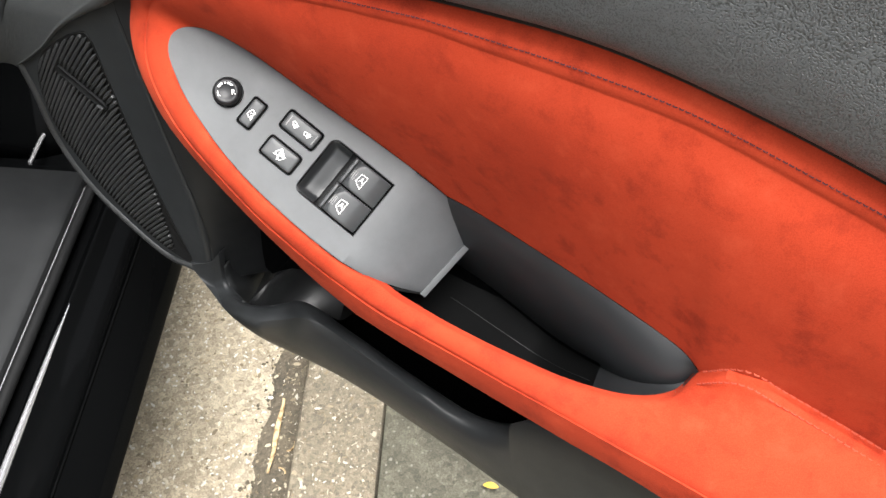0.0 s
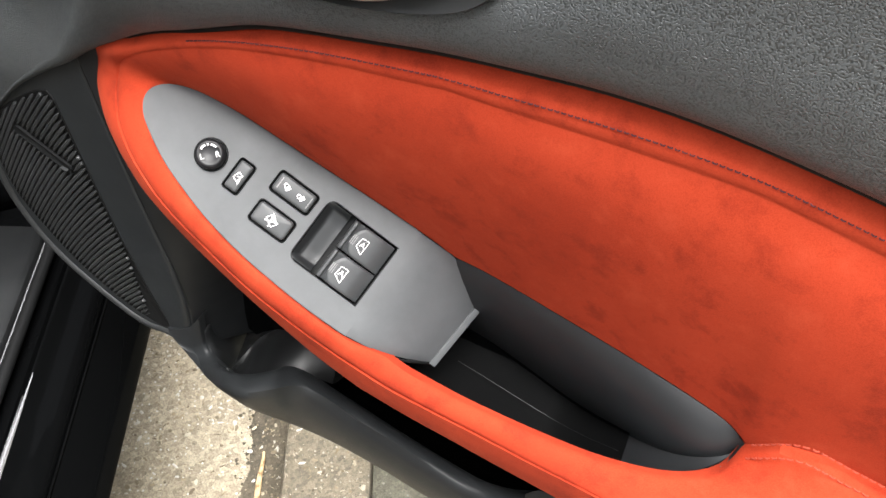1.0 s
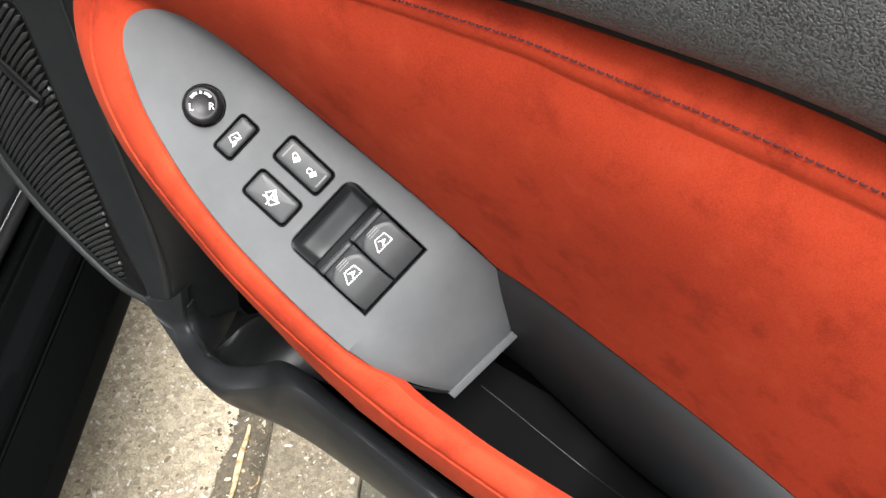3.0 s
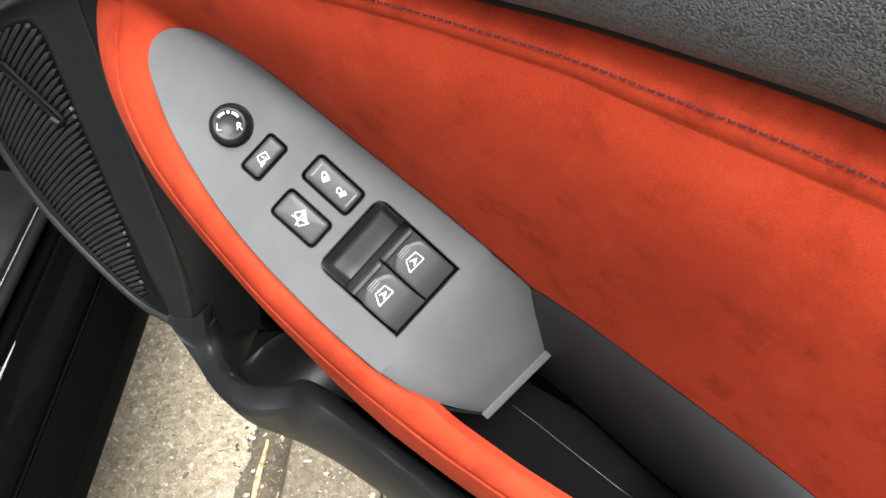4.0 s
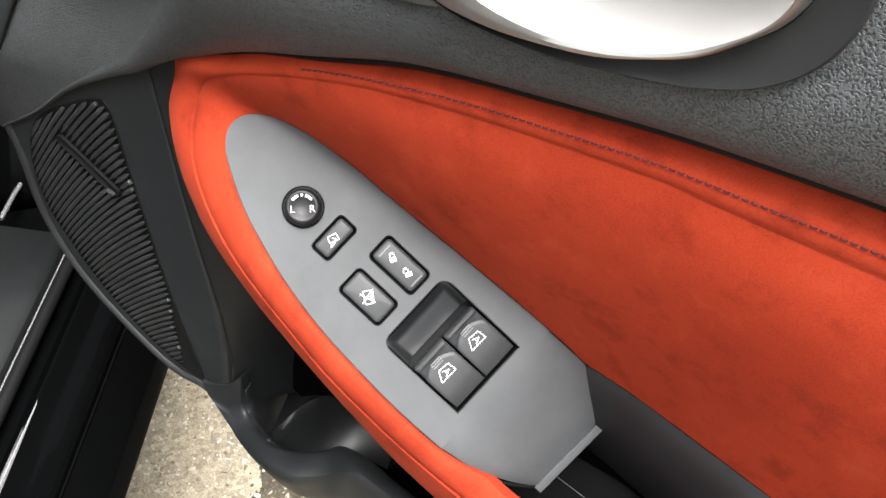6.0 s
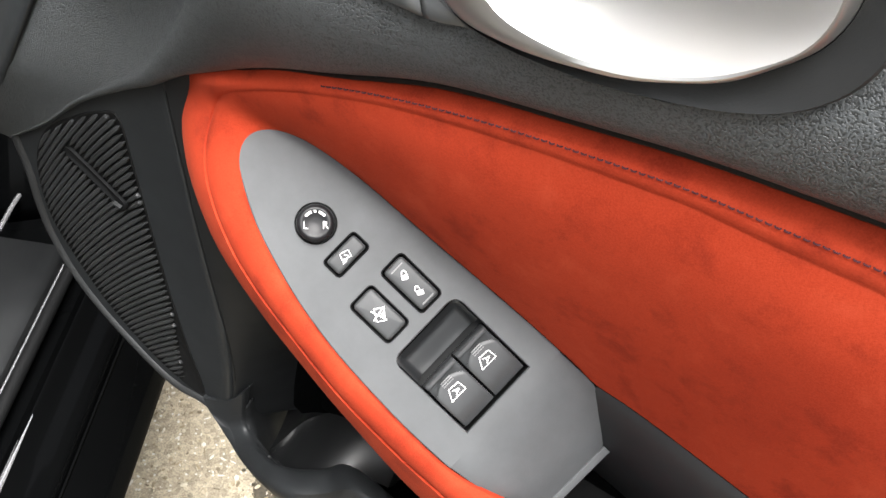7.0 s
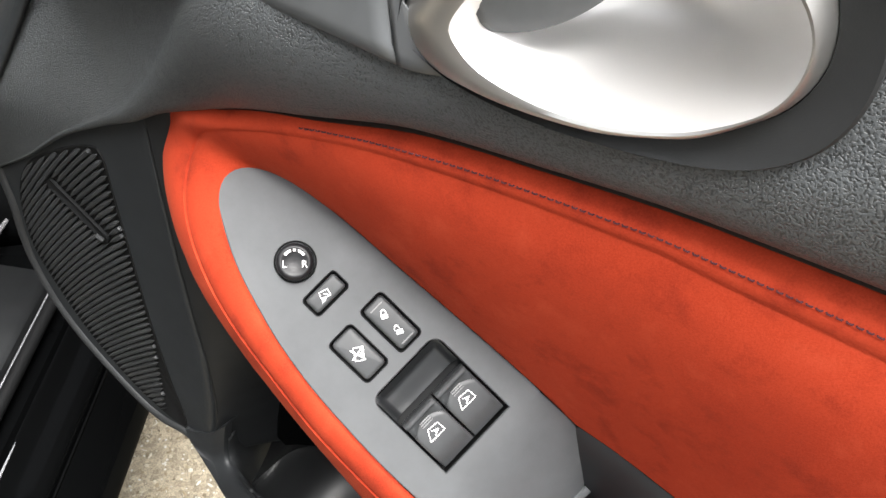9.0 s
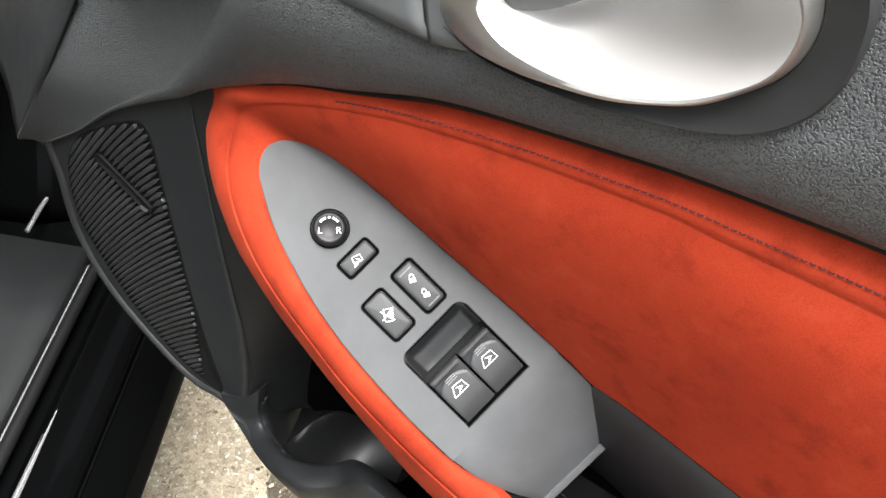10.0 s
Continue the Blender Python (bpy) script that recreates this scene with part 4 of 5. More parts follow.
def window_outline():
    p0, p1, q0, q1 = WINDOW_HOLE
    out = [(p1, q1), (p0 + 0.006, q1)]
    out += [(p0 + 0.006 + 0.006 * math.cos(radians(a)), q1 - 0.006 + 0.006 * math.sin(radians(a))) for a in range(105, 181, 15)]
    out += [(p0 + 0.006 + 0.006 * math.cos(radians(a)), q0 + 0.006 + 0.006 * math.sin(radians(a))) for a in range(180, 271, 15)]
    return out + [(p1, q0)]


def build_plate():
    tip = spline([(p, q, 0) for p, q, h in PLATE_UP[1:] + PLATE_LOW[1:-1]], 260)
    outline = [(v.x, v.y) for v in tip]
    cut = 0.055
    flat_loop = [(p, q) for p, q in outline if p < cut - 0.002]
    k0 = max(range(len(flat_loop)), key=lambda k: (flat_loop[k][0] - flat_loop[k - 1][0]) ** 2 + (flat_loop[k][1] - flat_loop[k - 1][1]) ** 2)
    flat_loop = flat_loop[k0:] + flat_loop[:k0]
    qa, qb = -0.0146, 0.0618
    ends = [(cut, qa + (qb - qa) * i / 12) for i in range(13)]
    if abs(flat_loop[-1][1] - qb) < abs(flat_loop[-1][1] - qa):
        ends = ends[::-1]
    flat_loop += ends
    loops = [flat_loop]
    wells = [rounded(*v[:4], v[4]) for v in HOLES.values()] + [window_outline()]
    wells.append([(-0.072 + 0.0095 * math.cos(a * math.pi / 16), 0.0225 + 0.0095 * math.sin(a * math.pi / 16)) for a in range(32)])
    loops += wells
    bm = bmesh.new()
    edges, skirts = [], []
    for n, loop in enumerate(loops):
        vs = [bm.verts.new(arm(p, q, 0)) for p, q in loop]
        es = [bm.edges.new((vs[k], vs[(k + 1) % len(vs)])) for k in range(len(vs))]
        edges += es
        skirts.append((vs, loop))
    bmesh.ops.triangle_fill(bm, use_beauty=True, use_dissolve=False, edges=edges, normal=NX)
    # softened edge into every well
    for n, (vs, loop) in enumerate(skirts):
        deep = -0.0016 if n else -0.007
        grow = -0.0004 if n == 0 else 0.0004
        rows = [vs]
        area = sum(a[0] * b[1] - b[0] * a[1] for a, b in zip(loop, loop[1:] + loop[:1]))
        sgn = 1 if area > 0 else -1
        for d, h in ((0.0005, -0.0004), (0.0007, deep)):
            ins = inset(loop, sgn * (d if n else -d))
            rows.append([bm.verts.new(arm(p, q, h)) for p, q in ins])
        for a, b in zip(rows, rows[1:]):
            for k in range(len(vs)):
                m = (k + 1) % len(vs)
                if n == 0 and loop[k][0] > cut - 0.0005 and loop[m][0] > cut - 0.0005:
                    continue
                bm.faces.new((a[k], a[m], b[m], b[k]))
    bmesh.ops.recalc_face_normals(bm, faces=bm.faces[:])
    # the rear end rolls down to the pull pocket
    rows = []
    for i in range(25):
        u = i / 24
        qlow = table([(0, 0.0618), (0.28, 0.0598), (0.45, 0.0576), (0.6, 0.0548), (0.75, 0.052), (0.9, 0.0485), (1, 0.0462)], u)
        qup = table([(0, -0.0146), (0.3, -0.0152), (0.45, -0.0152), (0.6, -0.0132), (0.8, -0.006), (1, 0.0026)], u)
        p_end = 0.1095
        row = []
        for k in range(21):
            v = k / 20
            p = cut + (p_end + 0.0025 * (1 - v) - cut) * u
            q = qup + (qlow - qup) * v
            edge = 0.0012 * (smoothstep(0.06, 0.0, v) + smoothstep(0.94, 1.0, v))
            row.append(arm(p, q, sag(p) - edge))
        first, last = row[0] - NX * 0.006, row[-1] - NX * 0.006
        rows.append([first] + row + [last])
    grid(rows, bm)
    plate = part("switch_plate", bm, PLATE, door, "satin grey switch plate", toward=NX)
    # pale bar along the plate's rear lip
    a, b = arm(0.1128, 0.0022, sag(0.110) - 0.0015), arm(0.1103, 0.0470, sag(0.1095) - 0.0002)
    rows = []
    for k in range(9):
        c = a.lerp(b, k / 8)
        rows.append([c + AX * x + NX * h for x, h in ((-0.0012, -0.004), (-0.0012, 0.0006), (-0.0006, 0.0012), (0.0022, 0.0008), (0.0032, 0.0), (0.0034, -0.006))])
    bm = grid(rows)
    bm.verts.ensure_lookup_table()
    bm.faces.new([bm.verts[i] for i in range(6)])
    bm.faces.new([bm.verts[48 + i] for i in range(5, -1, -1)])
    part("plate_lip", bm, LIP, plate, "pale grey lip edge", toward=NX)
    for loop in wells:
        turn = 1 if sum(a[0] * b[1] - b[0] * a[1] for a, b in zip(loop, loop[1:] + loop[:1])) > 0 else -1
        part("switch_well", plug(loop, [(0.0006 * turn, -0.0012), (0.0006 * turn, -0.0105), (0.0008 * turn, -0.0106)]), WELL, plate)
    return plate


LIP = make_plastic("pale grey plastic", 0.068, 0.45, 1800, 0.08)
build_plate()

Q = 0.7071


def build_knob():
    c = (-0.072, 0.0225)
    bm = bmesh.new()
    # near-black collar, including the shade round the knob's foot
    prof = ((0.0102, -0.0006), (0.0101, 0.0002), (0.0098, 0.0003), (0.0094, 0.0001), (0.0091, -0.0006))
    rows = [[arm(c[0] + r * math.cos(a * math.pi / 24), c[1] + r * math.sin(a * math.pi / 24), h) for a in range(48)] for r, h in prof]
    base = part("mirror_knob", grid(rows, bm, close=True), WELL, door, "round black mirror adjuster knob", toward=NX)
    prof = ((0.0086, -0.003), (0.0088, 0.0040), (0.0085, 0.0056), (0.0078, 0.0066), (0.0069, 0.0070), (0.0061, 0.0069), (0.0046, 0.0063), (0.0025, 0.0058), (0.0001, 0.0057))
    rows = [[arm(c[0] + r * math.cos(a * math.pi / 24), c[1] + r * math.sin(a * math.pi / 24), h) for a in range(48)] for r, h in prof]
    cap = part("knob_cap", grid(rows, close=True), GLOSSKNOB, base, "dished gloss black knob cap", toward=NX)
    right, up = (Q, -Q), (-Q, -Q)
    h = 0.0068
    for ch, dx in (("L", -0.0046), ("R", 0.0046)):
        at = (c[0] + right[0] * dx - up[0] * 0.0012, c[1] + right[1] * dx - up[1] * 0.0012, h)
        part("letter_" + ch.lower(), letters(ch, 0.0048, at, right, up), MARK, base, "white letter " + ch)
    for a0, a1 in ((35, 72), (108, 145), (84, 96)):
        loop = []
        for r, seq in ((0.0060, range(0, 7)), (0.0048, range(6, -1, -1))):
            for k in seq:
                a = radians(a0 + (a1 - a0) * k / 6)
                x, y = r * math.cos(a), r * math.sin(a)
                loop.append((c[0] + right[0] * x + up[0] * y, c[1] + right[1] * x + up[1] * y))
        part("arc_mark", flat_shape([loop], h), MARK, base)


GLOSSKNOB = Mat("gloss black knob", (0.008, 0.008, 0.009), 0.42, Specular_IOR_Level=0.28).m


def on(c, right, up, pts, grow=1.25):
    pts = [(x * grow, y * grow) for x, y in pts]
    return [(c[0] + right[0] * x + up[0] * y, c[1] + right[1] * x + up[1] * y) for x, y in pts]


def build_small_switches():
    tops = {}
    for key, (p0, p1, q0, q1, r) in HOLES.items():
        loop = rounded(p0, p1, q0, q1, r)
        name = {"mirror": "mirror_fold_switch", "lock": "door_lock_switch", "window_lock": "window_lock_switch"}[key]
        # frame coloured near-black for the shade in the gap round each key
        frame_loop = [(-0.0003, -0.001), (-0.0002, 0.0003), (0.0002, 0.0004), (0.0006, 0.0000), (0.0009, -0.0012), (0.0010, -0.004)]
        sw = part(name, plug(loop, frame_loop, cap=False), WELL, door, {"mirror": "black mirror folding switch", "lock": "black central locking rocker switch", "window_lock": "black window lockout switch"}[key], toward=NX)
        part("key_cap", cap_rect(p0, p1, q0, q1, r, [(0.0013, -0.005), (0.0013, 0.0010), (0.0016, 0.0016), (0.0022, 0.0020), (0.0032, 0.0022)], dome={"lock": -0.0002, "mirror": -0.0006}.get(key, 0.0002)), BUTTON, sw, toward=NX)
        tops[key] = (sw, {"lock": 0.0021, "mirror": 0.0017}.get(key, 0.0024))
    right, up = (0.49, -0.87), (-0.87, -0.49)
    sw, h = tops["lock"]
    for c, opened in (((-0.0248, 0.0113), 0), ((-0.0146, 0.0113), 1)):
        body = on(c, right, up, [(-0.0026, -0.0028), (0.0026, -0.0028), (0.0026, 0.0008), (-0.0026, 0.0008)], 0.64)
        shift = 0.0015 if opened else 0
        arch = []
        for r, seq in ((0.0023, range(0, 9)), (0.0016, range(8, -1, -1))):
            for k in seq:
                a = math.pi * k / 8
                arch.append((r * math.cos(a) - shift, 1.75 * r * math.sin(a) + 0.0007))
        part("unlock_icon" if opened else "lock_icon", flat_shape([body, on(c, right, up, arch, 0.64)], h), MARK, sw, "white open padlock sign" if opened else "white closed padlock sign")
    for p in (-0.0300, -0.0092):
        part("switch_line", flat_shape([bar(p, 0.0076, p, 0.0150, 0.0007)], h), LINE, sw)
    sw, h = tops["mirror"]
    c = (-0.0513, 0.0238)
    frame_icon = [bar(*a, *b, 0.00045) for a, b in zip(*[iter([v for x0, y0, x1, y1 in ((-0.0018, -0.0012, -0.0020, 0.0014), (-0.0020, 0.0014, 0.0016, 0.0020), (0.0016, 0.0020, 0.0022, -0.0006), (0.0022, -0.0006, -0.0018, -0.0012), (-0.0004, 0.0006, 0.0012, -0.0002)) for v in on(c, right, up, [(x0, y0), (x1, y1)], 1.2)])] * 2)]
    foot = on(c, right, up, [(-0.0020, -0.0030), (-0.0004, -0.0024), (0.0004, -0.0012), (-0.0014, -0.0014)], 1.2)
    part("mirror_icon", flat_shape(frame_icon + [foot], h + 0.0002), MARK, sw, "white mirror sign")
    sw, h = tops["window_lock"]
    c = (-0.0204, 0.0325)
    quad = on(c, right, up, [(-0.0026, -0.0032), (0.0018, -0.0036), (0.0030, 0.0032), (-0.0022, 0.0038)], 0.9)
    loops = [bar(*quad[k], *quad[(k + 1) % 4], 0.0005) for k in range(4)]
    loops.append(on(c, right, up, [(0.0006, 0.0002), (0.0016, -0.0022), (0.0024, 0.0016)], 0.9))
    for x0, y0, x1, y1 in ((-0.0040, 0.0030, 0.0028, -0.0036), (-0.0040, -0.0022, 0.0032, 0.0036)):
        loops.append(bar(*on(c, right, up, [(x0, y0)], 0.9)[0], *on(c, right, up, [(x1, y1)], 0.9)[0], 0.0006))
    part("window_lock_icon", flat_shape(loops, h), MARK, sw, "white crossed window sign")


build_knob()
build_small_switches()


def build_window_switches():
    p0, p1, q0, q1 = WINDOW_HOLE
    # the finger well ahead of the switches
    rows = []
    for k in range(13):
        u = k / 12
        p = p0 + 0.0014 + (0.0138 - p0) * u
        d = -0.0014 - 0.0050 * smoothstep(-0.04, 0.30, u) - 0.0014 * smoothstep(0.2, 1.0, u)
        row = []
        for i in range(13):
            v = (0, 0.02, 0.045, 0.075, 0.11, 0.3, 0.5, 0.7, 0.89, 0.925, 0.955, 0.98, 1)[i]
            q = q0 + 0.0014 + (q1 - q0 - 0.0028) * v
            e = min(v, 1 - v)
            row.append(arm(p, q, d + (-0.0012 - d) * (1 - smoothstep(0.0, 0.10, e))))
        rows.append(row)
    part("finger_well", grid(rows), POCKET, door, "scooped black finger well", toward=NX)
    for n, (qa, qb) in enumerate(((q0 + 0.0019, 0.0219), (0.0232, q1 - 0.0019))):
        pa, pb = 0.0185, p1 - 0.0019
        rows = []
        # front lip, groove, a scoop with a curved edge, the key's face, and the slope at its rear
        prof = ((0, 0.0004, -0.009), (0, 0.0002, -0.001), (0, 0.0005, 0.0012), (0, 0.0012, 0.0020), (0, 0.0027, 0.0019), (0, 0.0032, -0.0016), (0, 0.0038, -0.0018), (0.35, 0.0030, -0.0006), (0.75, 0.0016, 0.0014), (1, -0.0006, 0.0026), (1, 0.0003, 0.0030), (1, 0.0018, 0.0030), (0, 0.0140, 0.0027), (0, 0.0200, 0.0021), (0, 0.0225, 0.0013), (0, 0.0262, -0.0012), (0, pb - pa, -0.0040), (0, pb - pa, -0.007))
        for share, dp, h in prof:
            row = []
            for i, v in enumerate((0, 0.0, 0.03, 0.08, 0.2, 0.35, 0.5, 0.65, 0.8, 0.92, 0.97, 1.0, 1.0)):
                drop = -0.008 if i in (0, 12) else -0.0009 if i in (1, 11) else -0.00025 if i in (2, 10) else 0.0
                face = 0.0096 - 0.0046 * (1 - (2 * v - 1) ** 2)
                row.append(arm(pa + dp + share * face, qa + (qb - qa) * v, h + drop if h > -0.005 else h))
            rows.append(row)
        sw = part("window_switch", grid(rows), BUTTON, door, "black rocker power window switch", toward=NX)
        c = (0.0312, (qa + qb) / 2 + 0.0005)
        top = lambda p: table([(0.0054, 0.0030), (0.0120, 0.0026), (0.0200, 0.0021)], p - pa)
        right, up = (1.0, 0.0), (0.0, -1.0)
        glass = [(c[0] + p, c[1] + q) for p, q in ((-0.0026, -0.0038), (0.0022, -0.0042), (0.0020, 0.0050), (-0.0032, 0.0020))]
        loops = [bar(*glass[k], *glass[(k + 1) % 4], 0.0005) for k in range(4)]
        part("window_icon", flat_shape(loops, top), MARK, sw, "white window outline sign")
        part("letter_a", letters("A", 0.0052, (c[0] - 0.0002, c[1] - 0.0002, top(c[0]) + 0.0002), right, up), MARK, sw, "white letter A")
        for d in (-0.0078, -0.0066, -0.0054):
            part("grip_line", flat_shape([bar(c[0] + d, c[1] - 0.0034, c[0] + d, c[1] + 0.0030, 0.0004)], top), LINE, sw)


build_window_switches()


# ---- pull pocket ----
def pocket_section(u):
    """Pairs of (way across, depth) from the upper rim over a rounded wall to the floor and up to the lower rim."""
    deep = 0.088 - 0.077 * smoothstep(0.40, 0.95, u)
    wall = 0.34 + 0.30 * smoothstep(0.05, 0.95, u)
    rise = 1.12 - 0.30 * smoothstep(0.75, 1.0, u)
    out = []
    for k in range(21):
        t = math.pi / 2 * k / 20
        x = math.sin(t)
        out.append((wall * x, deep * (0.86 * (1 - math.cos(t)) + 0.14 * x)))
    for k in range(1, 8):
        out.append((wall + (rise - wall) * k / 8, deep))
    for k in range(13):
        t = math.pi / 2 * (1 - k / 12)
        x = math.sin(t)
        out.append((1 - (1 - rise) * x, deep * (0.8 * (1 - math.cos(t)) + 0.2 * x)))
    return out


def build_pocket():
    up = spline([arm(p, q, h) for p, q, h in POCKET_UP[::-1]], 60)
    low = spline([arm(p, q, h) for p, q, h in POCKET_LOW], 60)
    rows = []
    for i in range(61):
        u = i / 60
        a, b = up[i], low[i]
        wide = b - a
        down = V(0.03, 0.42, -0.90).lerp(V(0.0, 0.2, -0.98), smoothstep(0.6, 1.0, u))
        row = [a - NX * 0.004 - wide * 0.02]
        for v, d in pocket_section(u):
            row.append(a + wide * v - NX * 0.0016 + down * d)
        row.append(b - NX * 0.005 + wide * 0.02)
        rows.append(row)
    down = V(0.03, 0.4, -0.9)
    lead = []
    for step in (0.055, 0.030, 0.012):
        lead.append([v - AX * step - NX * (0.012 * smoothstep(0.0, 0.03, step)) for v in rows[0]])
    bm = grid([r[:20] for r in lead + rows])
    grid([r[34:] for r in lead + rows], bm)
    grid([r[19:35] for r in (lead + rows)[43:]], bm)
    part("pull_pocket", bm, POCKET, door, "smooth black door pull pocket", toward=FACE)
    # front stretch of the floor, coloured near-black in place of shade
    part("pocket_floor_shade", grid([r[19:35] for r in (lead + rows)[:44]]), FLOOR, door, "floor of the pull pocket, near-black for its shade", toward=(0, -0.3, 1))
    # fine moulding line along the pocket floor
    path = [rows[i][24] - down * 0.0002 for i in range(4, 40)]
    part("pocket_moulding", tube(path, 0.00025, 6), HOLDER, door)
    for ends in ([(0.0810, -0.0158), (0.0880, -0.0152), (0.0960, -0.0105), (0.1050, -0.0035), (0.1125, 0.0024)], [(0.0810, 0.0578), (0.0880, 0.0565), (0.0960, 0.0535), (0.1040, 0.0495), (0.1096, 0.0466)]):
        part("plate_gap", tube(spline([arm(p, q, sag(p) - 0.0012) for p, q in ends], 14), 0.0009, 6), WELL, door)
    # the joint across the pocket's rounded rear end
    seam = [rows[i][26] - down * 0.0002 for i in range(44, 60, 3)]
    part("pocket_seam", tube(spline(seam, 24), 0.0005, 6), WELL, door)


build_pocket()


# ---- map pocket ----
# inner edge of the lip, crest of the lip, and underside, station by station from the hook to the rear
BIN_INNER = [(-0.1407, -0.0095, 0.5735), (-0.1425, -0.0105, 0.549), (-0.141, -0.0125, 0.534), (-0.1283, -0.019, 0.533), (-0.106, -0.029, 0.551), (-0.090, -0.033, 0.5625), (-0.075, -0.028, 0.566), (-0.062, -0.018, 0.568), (-0.057, -0.008, 0.564), (-0.045, -0.001, 0.555), (-0.022, 0.001, 0.545), (0.007, 0.001, 0.538), (0.037, 0.001, 0.530), (0.077, 0.001, 0.522), (0.111, 0.001, 0.518), (0.137, 0.001, 0.527), (0.165, 0.001, 0.55), (0.22, 0.001, 0.59), (0.60, 0.001, 0.63)]
BIN_CREST = [(-0.150, -0.0125, 0.5634), (-0.1509, -0.0145, 0.5406), (-0.1505, -0.017, 0.5262), (-0.1400, -0.025, 0.522), (-0.1165, -0.036, 0.5345), (-0.092, -0.044, 0.558), (-0.066, -0.047, 0.573), (-0.050, -0.036, 0.574), (-0.041, -0.018, 0.561), (-0.018, -0.012, 0.549), (0.012, -0.011, 0.538), (0.035, -0.011, 0.532), (0.060, -0.011, 0.526), (0.085, -0.011, 0.522), (0.112, -0.011, 0.517), (0.134, -0.011, 0.521), (0.154, -0.011, 0.536), (0.20, -0.011, 0.58), (0.60, -0.011, 0.62)]
BIN_UNDER = [(-0.1745, -0.0170, 0.5455), (-0.1690, -0.0185, 0.5370), (-0.160, -0.0205, 0.5325), (-0.138, -0.027, 0.527), (-0.117, -0.034, 0.530), (-0.095, -0.037, 0.530), (-0.073, -0.032, 0.517), (-0.060, -0.022, 0.498), (-0.043, -0.015, 0.486), (-0.02, -0.012, 0.482), (0.01, -0.012, 0.481), (0.035, -0.012, 0.478), (0.056, -0.012, 0.474), (0.085, -0.012, 0.469), (0.112, -0.012, 0.463), (0.138, -0.012, 0.456), (0.172, -0.012, 0.447), (0.22, -0.012, 0.43), (0.60, -0.012, 0.40)]


def strand(pts, k):
    """A smooth curve through pts, k steps from each to the next."""
    pts = [Vector(p) for p in pts]
    out = []
    for i in range(len(pts) - 1):
        p1, p2 = pts[i], pts[i + 1]
        p0 = pts[i - 1] if i else p1 * 2 - p2
        p3 = pts[i + 2] if i + 2 < len(pts) else p2 * 2 - p1
        for j in range(k):
            t = j / k
            out.append(0.5 * (2 * p1 + (p2 - p0) * t + (2 * p0 - 5 * p1 + 4 * p2 - p3) * t * t + (3 * p1 - p0 - 3 * p2 + p3) * t ** 3))
    return out + [pts[-1]]


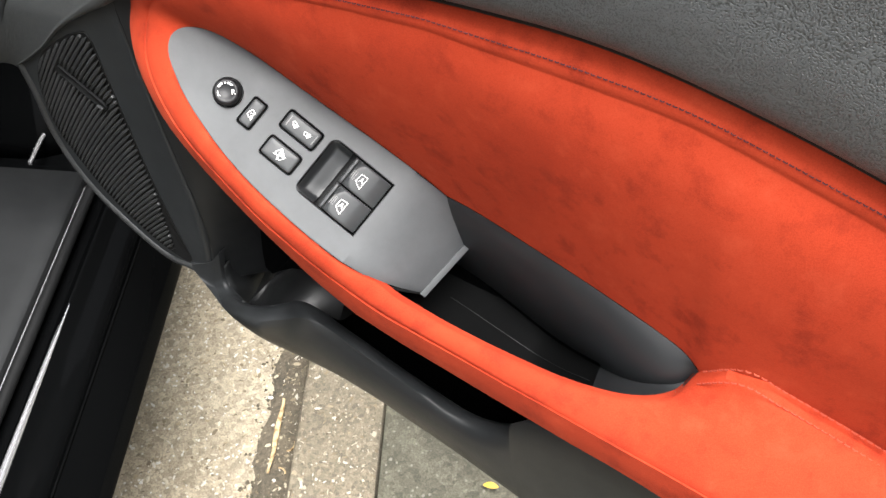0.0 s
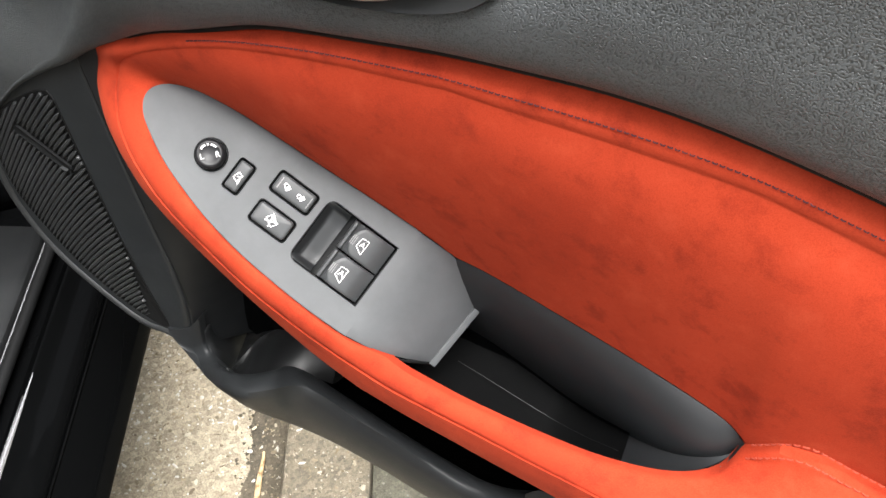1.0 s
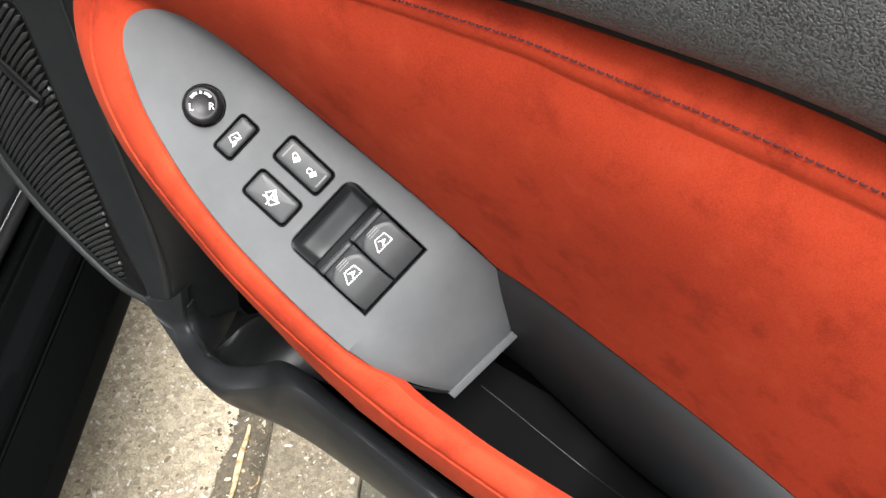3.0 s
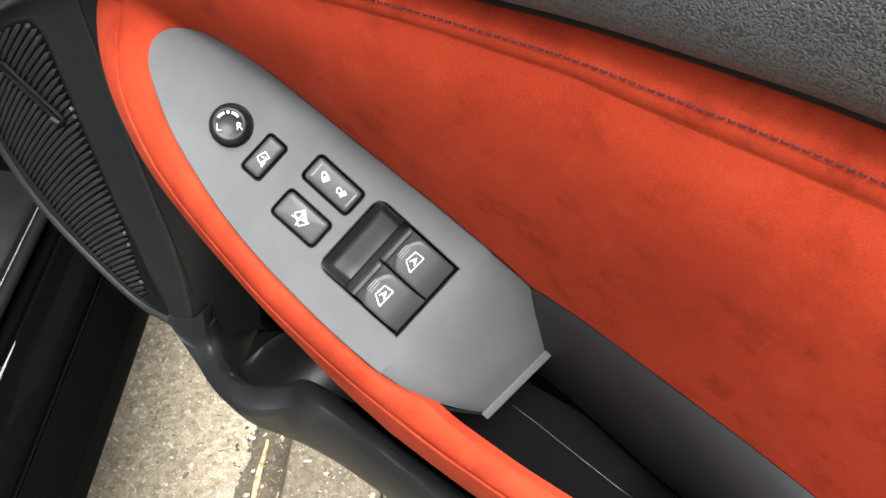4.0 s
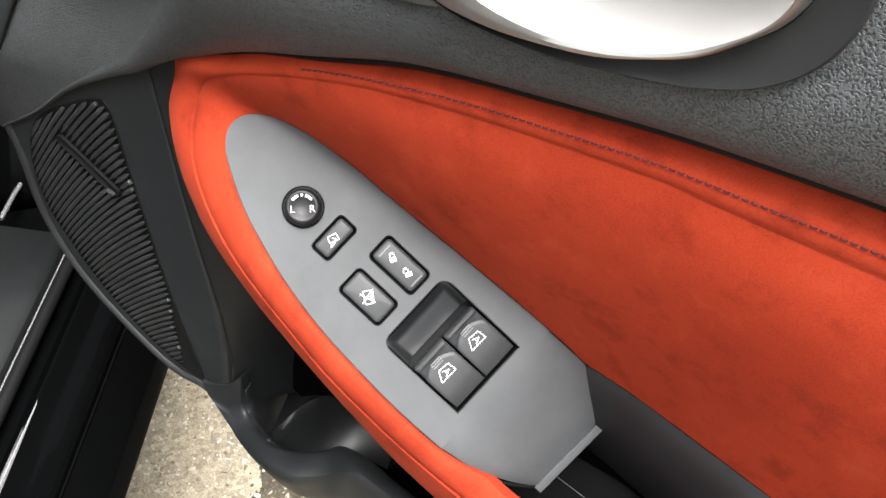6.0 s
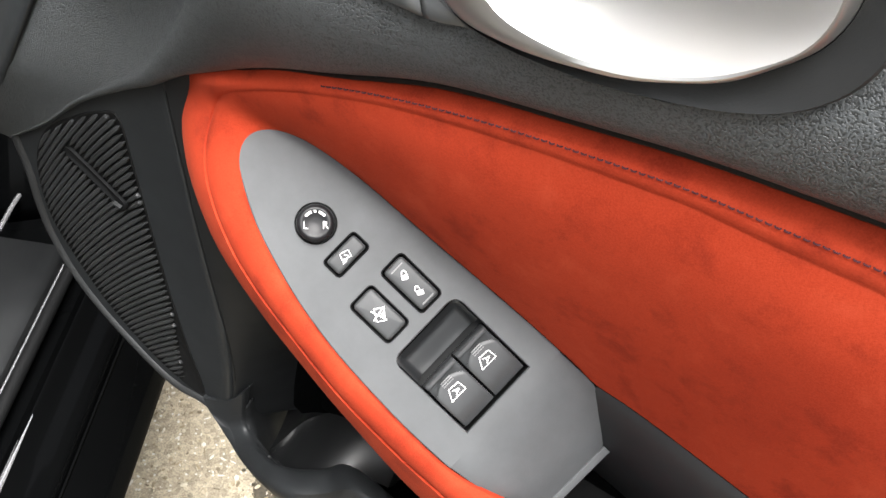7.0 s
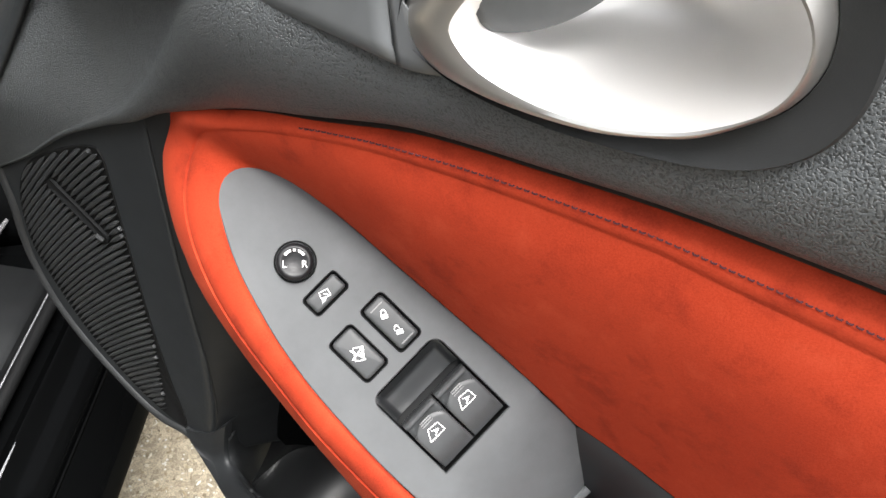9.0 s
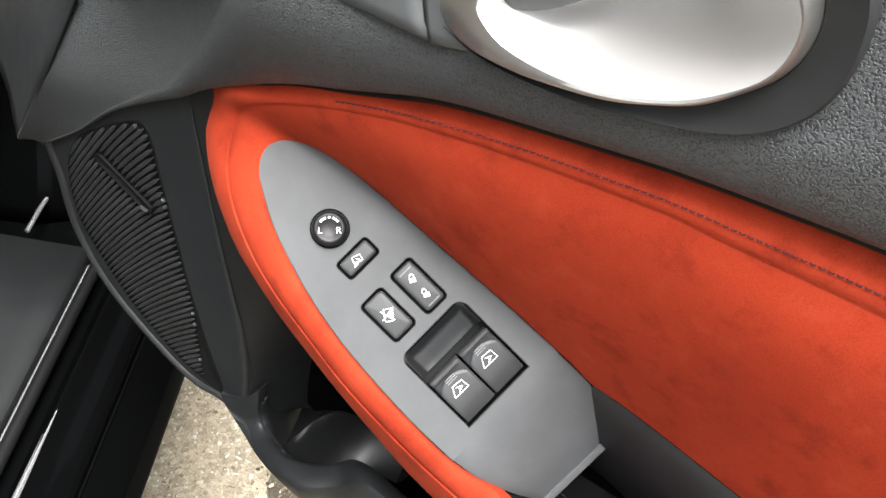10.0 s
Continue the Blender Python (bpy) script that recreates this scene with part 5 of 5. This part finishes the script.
def build_bin():
    a, c, u = strand(BIN_INNER, 6), strand(BIN_CREST, 6), strand(BIN_UNDER, 6)
    for step in range(3):
        for line in (a, c, u):
            for i in range(9, 26):
                line[i] = (line[i - 1] + line[i] * 2 + line[i + 1]) / 4
    rows = []
    for i in range(len(a)):
        f = smoothstep(2, 22, i)
        n = V(0, -0.6, 0.8)
        wide = (c[i] - a[i]).length
        fall = max(0.006, min(0.075 * f + 0.006, a[i].z - u[i].z - 0.004))
        k = smoothstep(16, 28, i)
        row = [a[i] + V(0, 0.006, -0.002).lerp(V(0.004, 0.007, -fall), k), a[i] + V(0, 0.004, -0.001).lerp(V(0.003, 0.005, -0.4 * fall), k), a[i] + V(0, 0.002, 0).lerp(V(0.002, 0.003, -0.005), k)]
        row.append(a[i] + V(0.0006 * k, 0.001, -0.0008 * k))
        for v in (0.08, 0.3, 0.55, 0.8):
            row.append(a[i].lerp(c[i], v) + n * 0.16 * wide * math.sin(math.pi * (0.12 + 0.76 * v)) * (0.2 + 0.8 * smoothstep(8, 28, i)))
        row.append(c[i] + n * 0.0004)
        out = V(0, -1, 0.1)
        tall = (u[i] - c[i]).length
        for v in (0.06, 0.18, 0.34, 0.52, 0.7, 0.86, 0.95):
            row.append(c[i].lerp(u[i], v) + out * min(0.006, 0.10 * tall) * math.sin(math.pi * min(1, 0.12 + v * 0.85)) * (0.25 + 0.75 * f))
        if i < 6:
            for m in range(5, 16):
                row[m] = row[m] + V(0.0010, 0, -0.0034) * math.sin(math.pi * (m - 4) / 12) * (1 - i / 6)
        wide = smoothstep(34, 54, i)
        row += [u[i], u[i] + V(0.001, 0.003, -0.0022), u[i] + V(0.002, 0.005 + 0.007 * wide, -0.003), u[i] + V(0.004, 0.007 + 0.023 * wide, -0.004 * (1 - wide))]
        rows.append(row)
    rows.insert(0, [v + V(0, 0.012, 0) for v in rows[0]])
    part("map_pocket", grid(rows), BIN, door, "black moulded map pocket", toward=FACE)
    # floor and back of the pocket, toned dark ahead and lighter behind
    rows = []
    for i in range(18, len(u), 3):
        e, f = u[i], a[i]
        far = smoothstep(20, 60, i)
        rows.append([v.lerp(w, far) for v, w in (
            (f + V(0.002, 0.005, -0.004), V(e.x + 0.004, e.y + 0.006, e.z + 0.004)),
            (f + V(0.005, 0.014, -0.032), V(e.x + 0.005, e.y * 0.5 + 0.012, e.z + 0.002)),
            (V(f.x + 0.008, 0.030, f.z - 0.066), V(e.x + 0.006, 0.030, e.z - 0.028)),
            (V(f.x + 0.008, 0.048, f.z - 0.066), V(e.x + 0.006, 0.046, e.z - 0.028)),
            (V(f.x + 0.008, 0.052, f.z + 0.10), V(e.x + 0.006, 0.050, e.z + 0.20)))])
    # one floor in two tones, shaded ahead and lit behind
    part("pocket_floor", grid(rows[:9]), INNER_SHADED, door, solid=0.003, toward=FACE)
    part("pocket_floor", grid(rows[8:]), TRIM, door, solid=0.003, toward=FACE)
    # the pocket's front wall runs straight back from the hook
    rows = []
    for i in range(5, 26):
        v, k, d = a[i], smoothstep(8, 18, i), 0.030 * smoothstep(16, 23, i)
        rows.append([v + V(0.0008, 0.0035, -0.0008), v + V(-0.0005, 0.012, -0.001 - 0.010 * k - d), v + V(-0.002, 0.024, -0.002 - 0.022 * k - d), v + V(-0.004, 0.052, -0.004 - 0.046 * k - 0.5 * d)])
    part("pocket_front_wall", grid(rows), INNER_SHADED, door, solid=0.002, toward=(1, -0.3, 0.2))
    # the bottle holder: a wall that fills the pocket behind the lip, with a rounded rim sweeping back
    rim = spline([(-0.1230, -0.006, 0.509), (-0.1200, 0.000, 0.514), (-0.1172, 0.008, 0.5185), (-0.1150, 0.0150, 0.522), (-0.1105, 0.022, 0.528), (-0.103, 0.028, 0.534), (-0.085, 0.033, 0.549), (-0.060, 0.035, 0.562), (-0.036, 0.036, 0.566)], 36)
    foot = spline([(-0.1215, -0.008, 0.505), (-0.110, -0.013, 0.512), (-0.095, -0.016, 0.525), (-0.078, -0.014, 0.536), (-0.062, -0.004, 0.540), (-0.048, 0.006, 0.538), (-0.034, 0.012, 0.532)], 36)
    rows = []
    for k, (p, f) in enumerate(zip(rim, foot)):
        across = (f - p).normalized()
        back = V(-0.35, 0.85, -0.10).normalized()
        rows.append([p + back * 0.070 + V(0, 0, -0.006), p + back * 0.030 + V(0, 0, -0.006), p + back * 0.010 + V(0, 0, -0.0030), p + back * 0.003, p + V(0, -0.0006, 0.0006), p + across * 0.003 - V(0, 0, 0.0010)] + [p.lerp(f, v) - V(0, 0, 0.0022) for v in (0.25, 0.5, 0.75, 1.0)])
    edge = rows[-1]
    rows.append([v + V(0.0030, 0.001, -0.0015) for v in edge])
    rows.append([v + V(0.0045, 0.006, -0.004) for v in edge])
    rows.append([v + V(0.0045, 0.040, -0.020) for v in edge])
    part("bottle_holder", grid(rows), HOLDER, door, "curved black bottle holder wall", toward=FACE)


build_bin()


# ---- outer skin ----
def build_shell():
    rows = []
    for k, (y, grow) in enumerate(((0.030, 0.0), (0.034, 0.004), (0.085, 0.006), (0.100, 0.0), (0.104, -0.02))):
        rows.append([V(x, y + d, z) for x, z, d in ((-0.27 - grow, 0.70, 0), (-0.27 - grow, 0.62, 0), (-0.245 - grow, 0.575 - grow, 0), (-0.15, 0.53 - grow, 0), (-0.05, 0.475 - grow, 0), (0.2, 0.44 - grow, 0), (0.62, 0.42 - grow, 0), (0.66 + grow, 0.46, 0), (0.66 + grow, 0.8, 0), (0.64 + grow, 1.04 + grow, 0), (0.60, 1.06 + grow, 0), (0.2, 1.065 + grow, 0), (-0.2, 1.066 + grow, 0), (-0.25 - grow, 1.0, 0), (-0.27 - grow, 0.86, 0))])
    bm = grid(rows, close=True)
    bm.verts.ensure_lookup_table()
    bm.faces.new([bm.verts[i] for i in range(15)])
    bm.faces.new([bm.verts[60 + i] for i in range(14, -1, -1)])
    bmesh.ops.recalc_face_normals(bm, faces=bm.faces[:])
    part("door_shell", bm, PAINT, door, "gloss black painted door shell")


build_shell()
